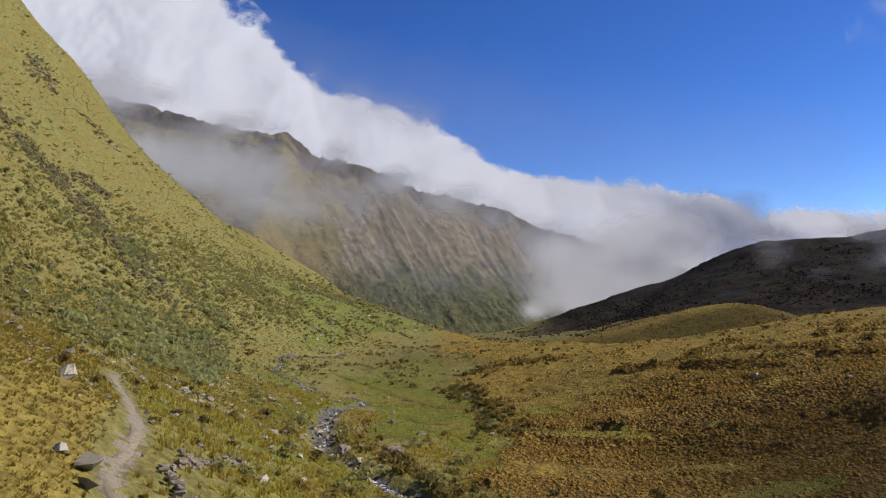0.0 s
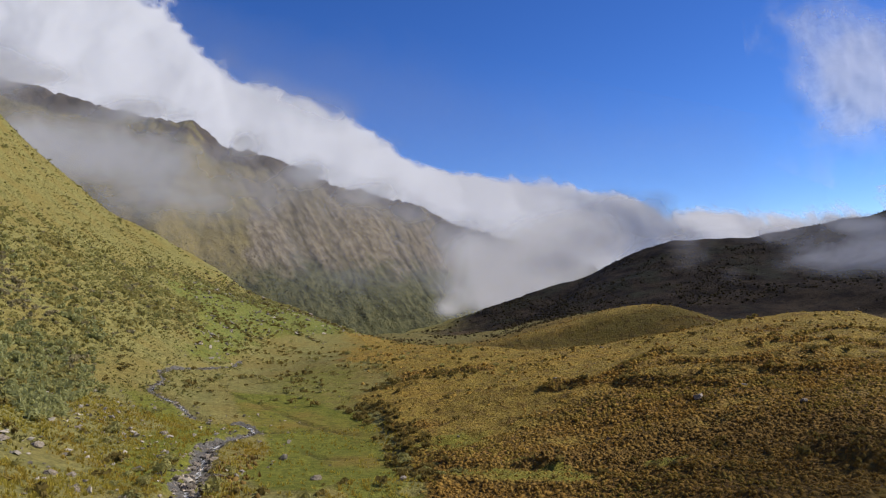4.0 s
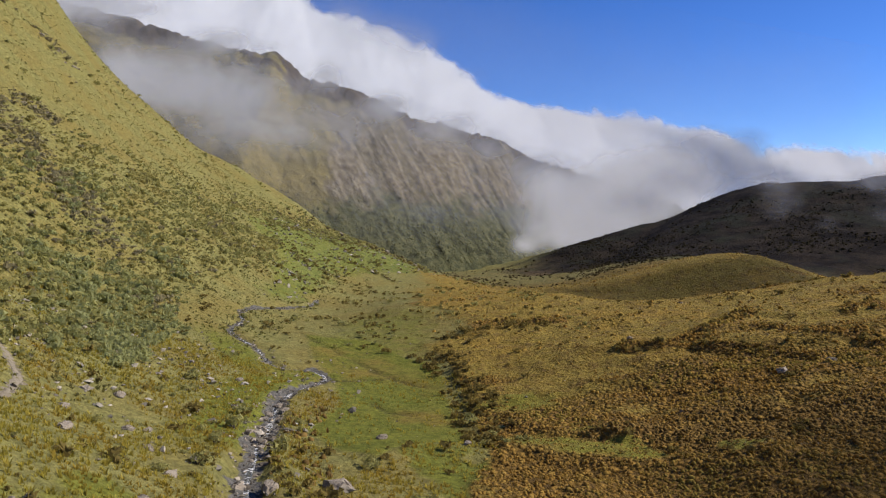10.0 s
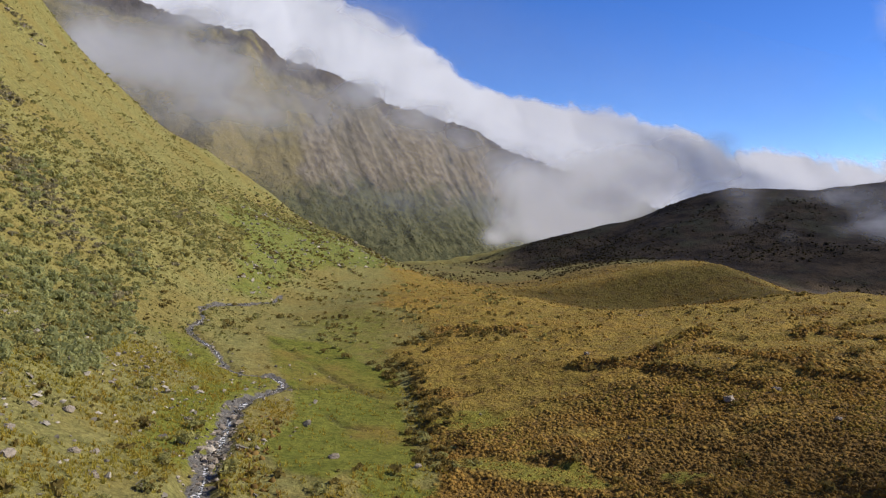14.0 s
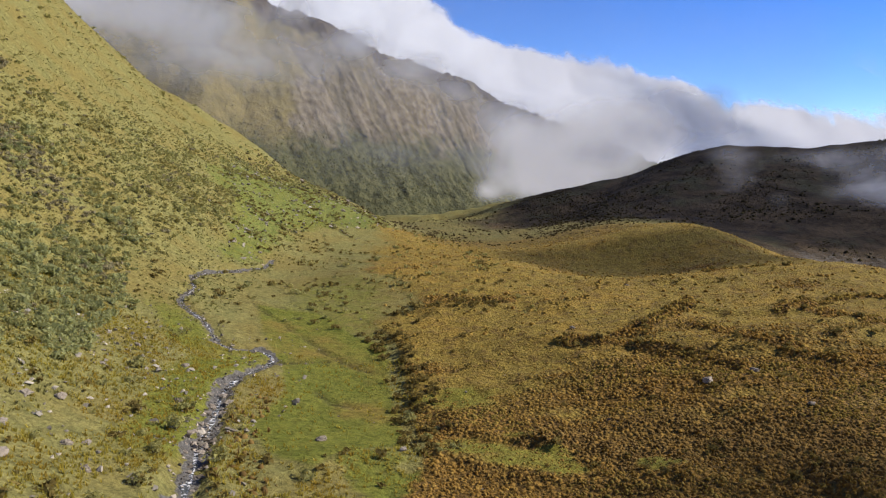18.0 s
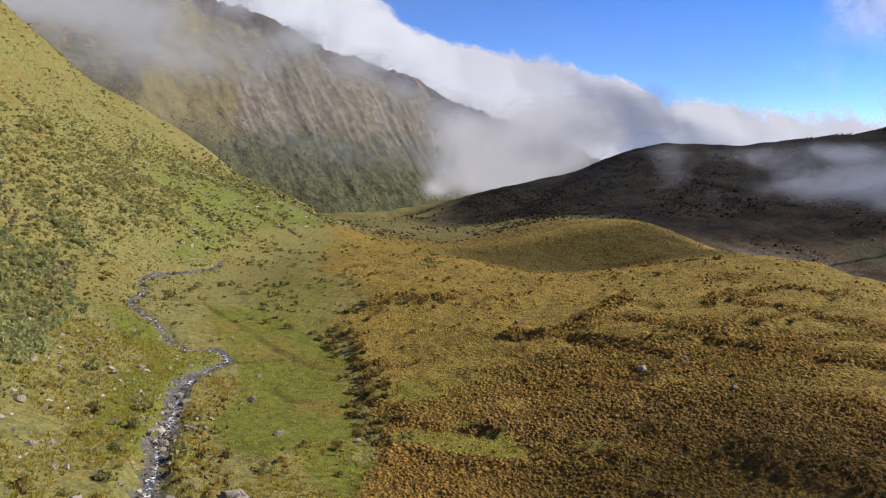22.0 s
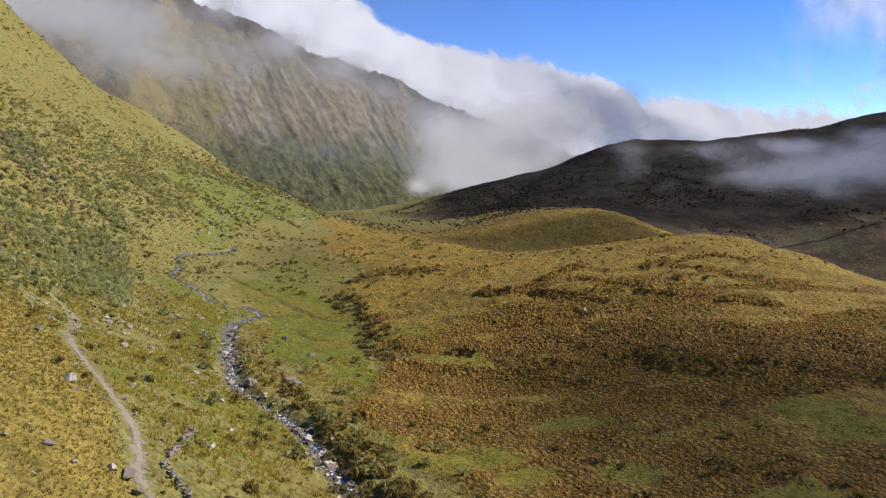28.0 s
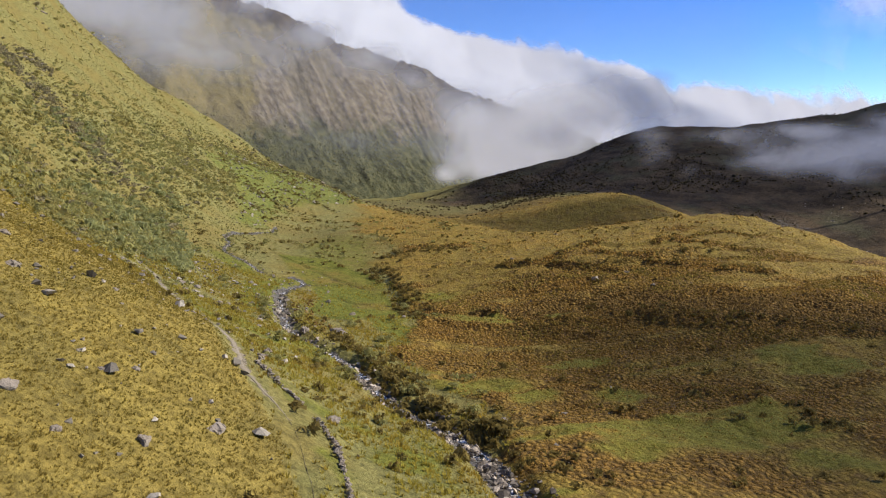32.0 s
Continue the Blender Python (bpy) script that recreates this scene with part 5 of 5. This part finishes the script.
me = raw_mesh("trail", np.stack([wx, wy, wz], -1).reshape(-1, 3), np.stack([i, i + 1, i + 6, i + 5], 1), True)
nn = Nodes("trodden stony earth")
grit = nn.noise(5, 6, 0.7)
earth = nn.mix(nn.ramp(grit, 0.3, 0.7), (0.15, 0.124, 0.085), (0.31, 0.263, 0.19))
earth = nn.mix(nn.ramp(nn.noise(0.5, 4, 0.6), 0.5, 0.7), earth, (0.20, 0.165, 0.11))
me.materials.append(nn.surface(earth, 0.95, nn.bump(grit, 0.6, 0.06), 0.0, 0.1))
tagged(new("trail", me), "narrow trodden footpath of pale stony earth", "path", kind="structure")

# ---- boulders ----
def mesh_from(bm, name, mat, smooth=False):
    me = bpy.data.meshes.new(name)
    bm.to_mesh(me)
    bm.free()
    me.materials.append(mat)
    return me


def put(ob, x, y, size, turn=0.0, sink=0.1, squash=(1, 1, 1)):
    z = float(height(np.array([x]), np.array([y]))[0])
    ob.matrix_basis = Matrix.LocRotScale((x, y, z - sink * size), Euler((rng.uniform(-0.15, 0.15), rng.uniform(-0.15, 0.15), turn)), Vector(squash) * size)
    return ob


boulder_meshes = [mesh_from(hull_stone(26, 0.58, 0.022, 2), "boulder", M_STONE) for _ in range(8)]
BOULDERS = [(-10.6, 70, 3.8), (-8.2, 94.1, 1.9), (52.6, 108.6, 2.6), (61.7, 111.8, 2.0), (62.2, 95.7, 1.3), (-30.1, 101.9, 1.9), (-28.5, 68.5, 1.7), (-34.5, 64, 1.8), (-42.4, 83.6, 2.0),
            (-40.2, 87.6, 2.0), (-31.9, 75.8, 1.2), (-34.1, 118, 1.6), (-43.1, 121.2, 1.3), (-43, 106.5, 1.2), (3.1, 91, 1.4), (66, 196, 1.6), (39.5, 149, 1.5),
            (-54, 16, 2.4), (-39.2, 8.5, 2.2), (-45.5, 21, 2.2), (-31.2, -17, 2.3), (-29.3, -14, 1.8), (-21, -13.5, 1.9), (-26, -6.4, 0.8), (-34.6, -6.4, 1.5), (-32, 15, 1.2),
            (-35, -16, 1.2), (-25.4, -16.4, 1.1), (-39.5, -4.4, 1.6), (-8.7, 7.2, 1.9), (11.6, 19.5, 1.2), (20.8, 25, 1.2), (-28, -5.2, 1.0), (-24.2, -3.9, 0.9), (-17.3, -7.5, 2.0),
            (-19.9, 25.8, 1.4), (-33, 73.7, 1.5), (-22.8, 53, 1.6), (-18, 29, 1.4), (-39, 72.6, 1.2), (-42, 58, 2.0), (-26, 23.4, 0.9), (-23.7, 61, 1.6), (-16.5, 66.5, 2.4), (-66, 459, 4.5), (-35, 447, 3.5), (-31, 374, 3.2)]
for n, (x, y, size) in enumerate(BOULDERS):
    b = new("boulder", boulder_meshes[n % 8])
    kind = "large split grey boulder beside the stream" if size > 3 else "lichened grey boulder half sunk in the turf" if size > 1.7 else "small pale boulder lying on the turf"
    put(b, x, y, size, rng.uniform(0, 6), 0.27 if x < -15 and y < 60 else 0.12, (1, rng.uniform(0.7, 0.95), rng.uniform(0.75, 1.05)))
    tagged(b, kind, "boulder", "boulders in the valley")
for x, y in OUTCROPS:
    for _ in range(8):
        crag = put(new("outcrop_rock", boulder_meshes[rng.integers(0, 8)]), x + rng.normal(0, 2.5), y + rng.normal(0, 4.5), rng.uniform(2, 4.6), rng.uniform(0, 6), 0.32, (1, 0.8, 0.6))
        tagged(crag, "weathered brown rock breaking through the steep grass", "rock", "outcrops on the slope")
slab = put(new("rock_slab", boulder_meshes[3]), -29.4, -20.6, 3.6, 0.5, 0.12, (1, 0.6, 0.32))
tagged(slab, "long flat grey rock slab in golden grass", "boulder", "boulders in the valley")
k = rng.integers(0, np.searchsorted(cy, 120), 150)
for n in k:
    o = rng.uniform(-1.7, 1.7)
    b = new("stream_stone", boulder_meshes[n % 8])
    put(b, cx[n] + nxv[n] * o, cy[n] + nyv[n] * o, float(np.clip(rng.gamma(5, 0.19), 0.5, 2.0)), rng.uniform(0, 6), 0.1, (1, 0.8, 0.75))
    tagged(b, "wet grey stone in the stream bed", "stone", "stones of the stream")

# ---- shrubs near the camera ----
crown_meshes = []
for _ in range(5):
    v, f = leaf_crown(150, 0.13)
    me = raw_mesh("crown", v, f)
    me.materials.append(M_SHRUB)
    crown_meshes.append(me)


def stem_mesh():
    bm = bmesh.new()
    bmesh.ops.create_cone(bm, segments=5, radius1=0.035, radius2=0.015, depth=0.42, matrix=pose(0, 0, 0.16))
    return mesh_from(bm, "stem", M_BARK)


stem = stem_mesh()
models = []
for me in crown_meshes:
    root = new("shrub")
    new("crown", me).parent = root
    for a in (0.3, 1.9, 3.4, 5.0):
        st = new("stem", stem)
        st.matrix_basis = pose(0.06 * math.cos(a), 0.06 * math.sin(a), 0, -25 * math.sin(a), 25 * math.cos(a), 0)
        st.parent = root
    models.append(tagged(root, "dense grey-green shrub on the grassy slope", "shrub", "shrubs near the trail"))
spots = scatter(2600, -62, 12, 8, 112, lambda x, y: (0.05 + 0.5 * scrub_density(x, y) + 0.12 * step(7, 4, along(x, y, STREAM)[0])) * (1 - gold_mask(x, y)) * off_track(x, y) * (1 - step(-2, 0, inside(x, y, MEADOW))))[:230]
for n, (x, y, z) in enumerate(spots):
    size = float(np.clip(rng.gamma(6, 0.2), 0.7, 2.6))
    m = Matrix.LocRotScale((x, y, z - 0.05), Euler((0, 0, rng.uniform(0, 6))), None)
    ob = models[n] if n < len(models) else copy_thing(models[n % len(models)], m)
    ob.matrix_basis = m
    ob.scale = (size, size * 0.95, size * 0.85)

# ---- dry-stone wall ----
wall = new("stone_wall")
tagged(wall, "low broken dry-stone wall of grey field stones", "wall")
stone_meshes = [mesh_from(hull_stone(12, 0.8), "stone", M_STONE) for _ in range(6)]
line = np.array(WALL, float)
runs = np.r_[0, np.cumsum(np.hypot(*np.diff(line, axis=0).T))]
for d in np.arange(0, runs[-1], 0.42):
    x, y = np.interp(d, runs, line[:, 0]), np.interp(d, runs, line[:, 1])
    courses = 1 + int(vnoise(d / 2.0, 0.0, 91) > -0.3) + int(vnoise(d / 3.0, 5.0, 92) > 0.2)
    if 19 < d < 21:
        continue
    for c in range(courses):
        st = new("stone", stone_meshes[rng.integers(0, 6)])
        jx, jy = x + rng.normal(0, 0.1), y + rng.normal(0, 0.1)
        z = float(height(np.array([jx]), np.array([jy]))[0])
        st.matrix_basis = Matrix.LocRotScale((jx, jy, z - 0.05 + 0.26 * c), Euler(rng.uniform(-0.3, 0.3, 3) + (0, 0, rng.uniform(0, 6))), Vector((0.62, 0.5, 0.45)) * rng.uniform(0.8, 1.2))
        st.parent = wall
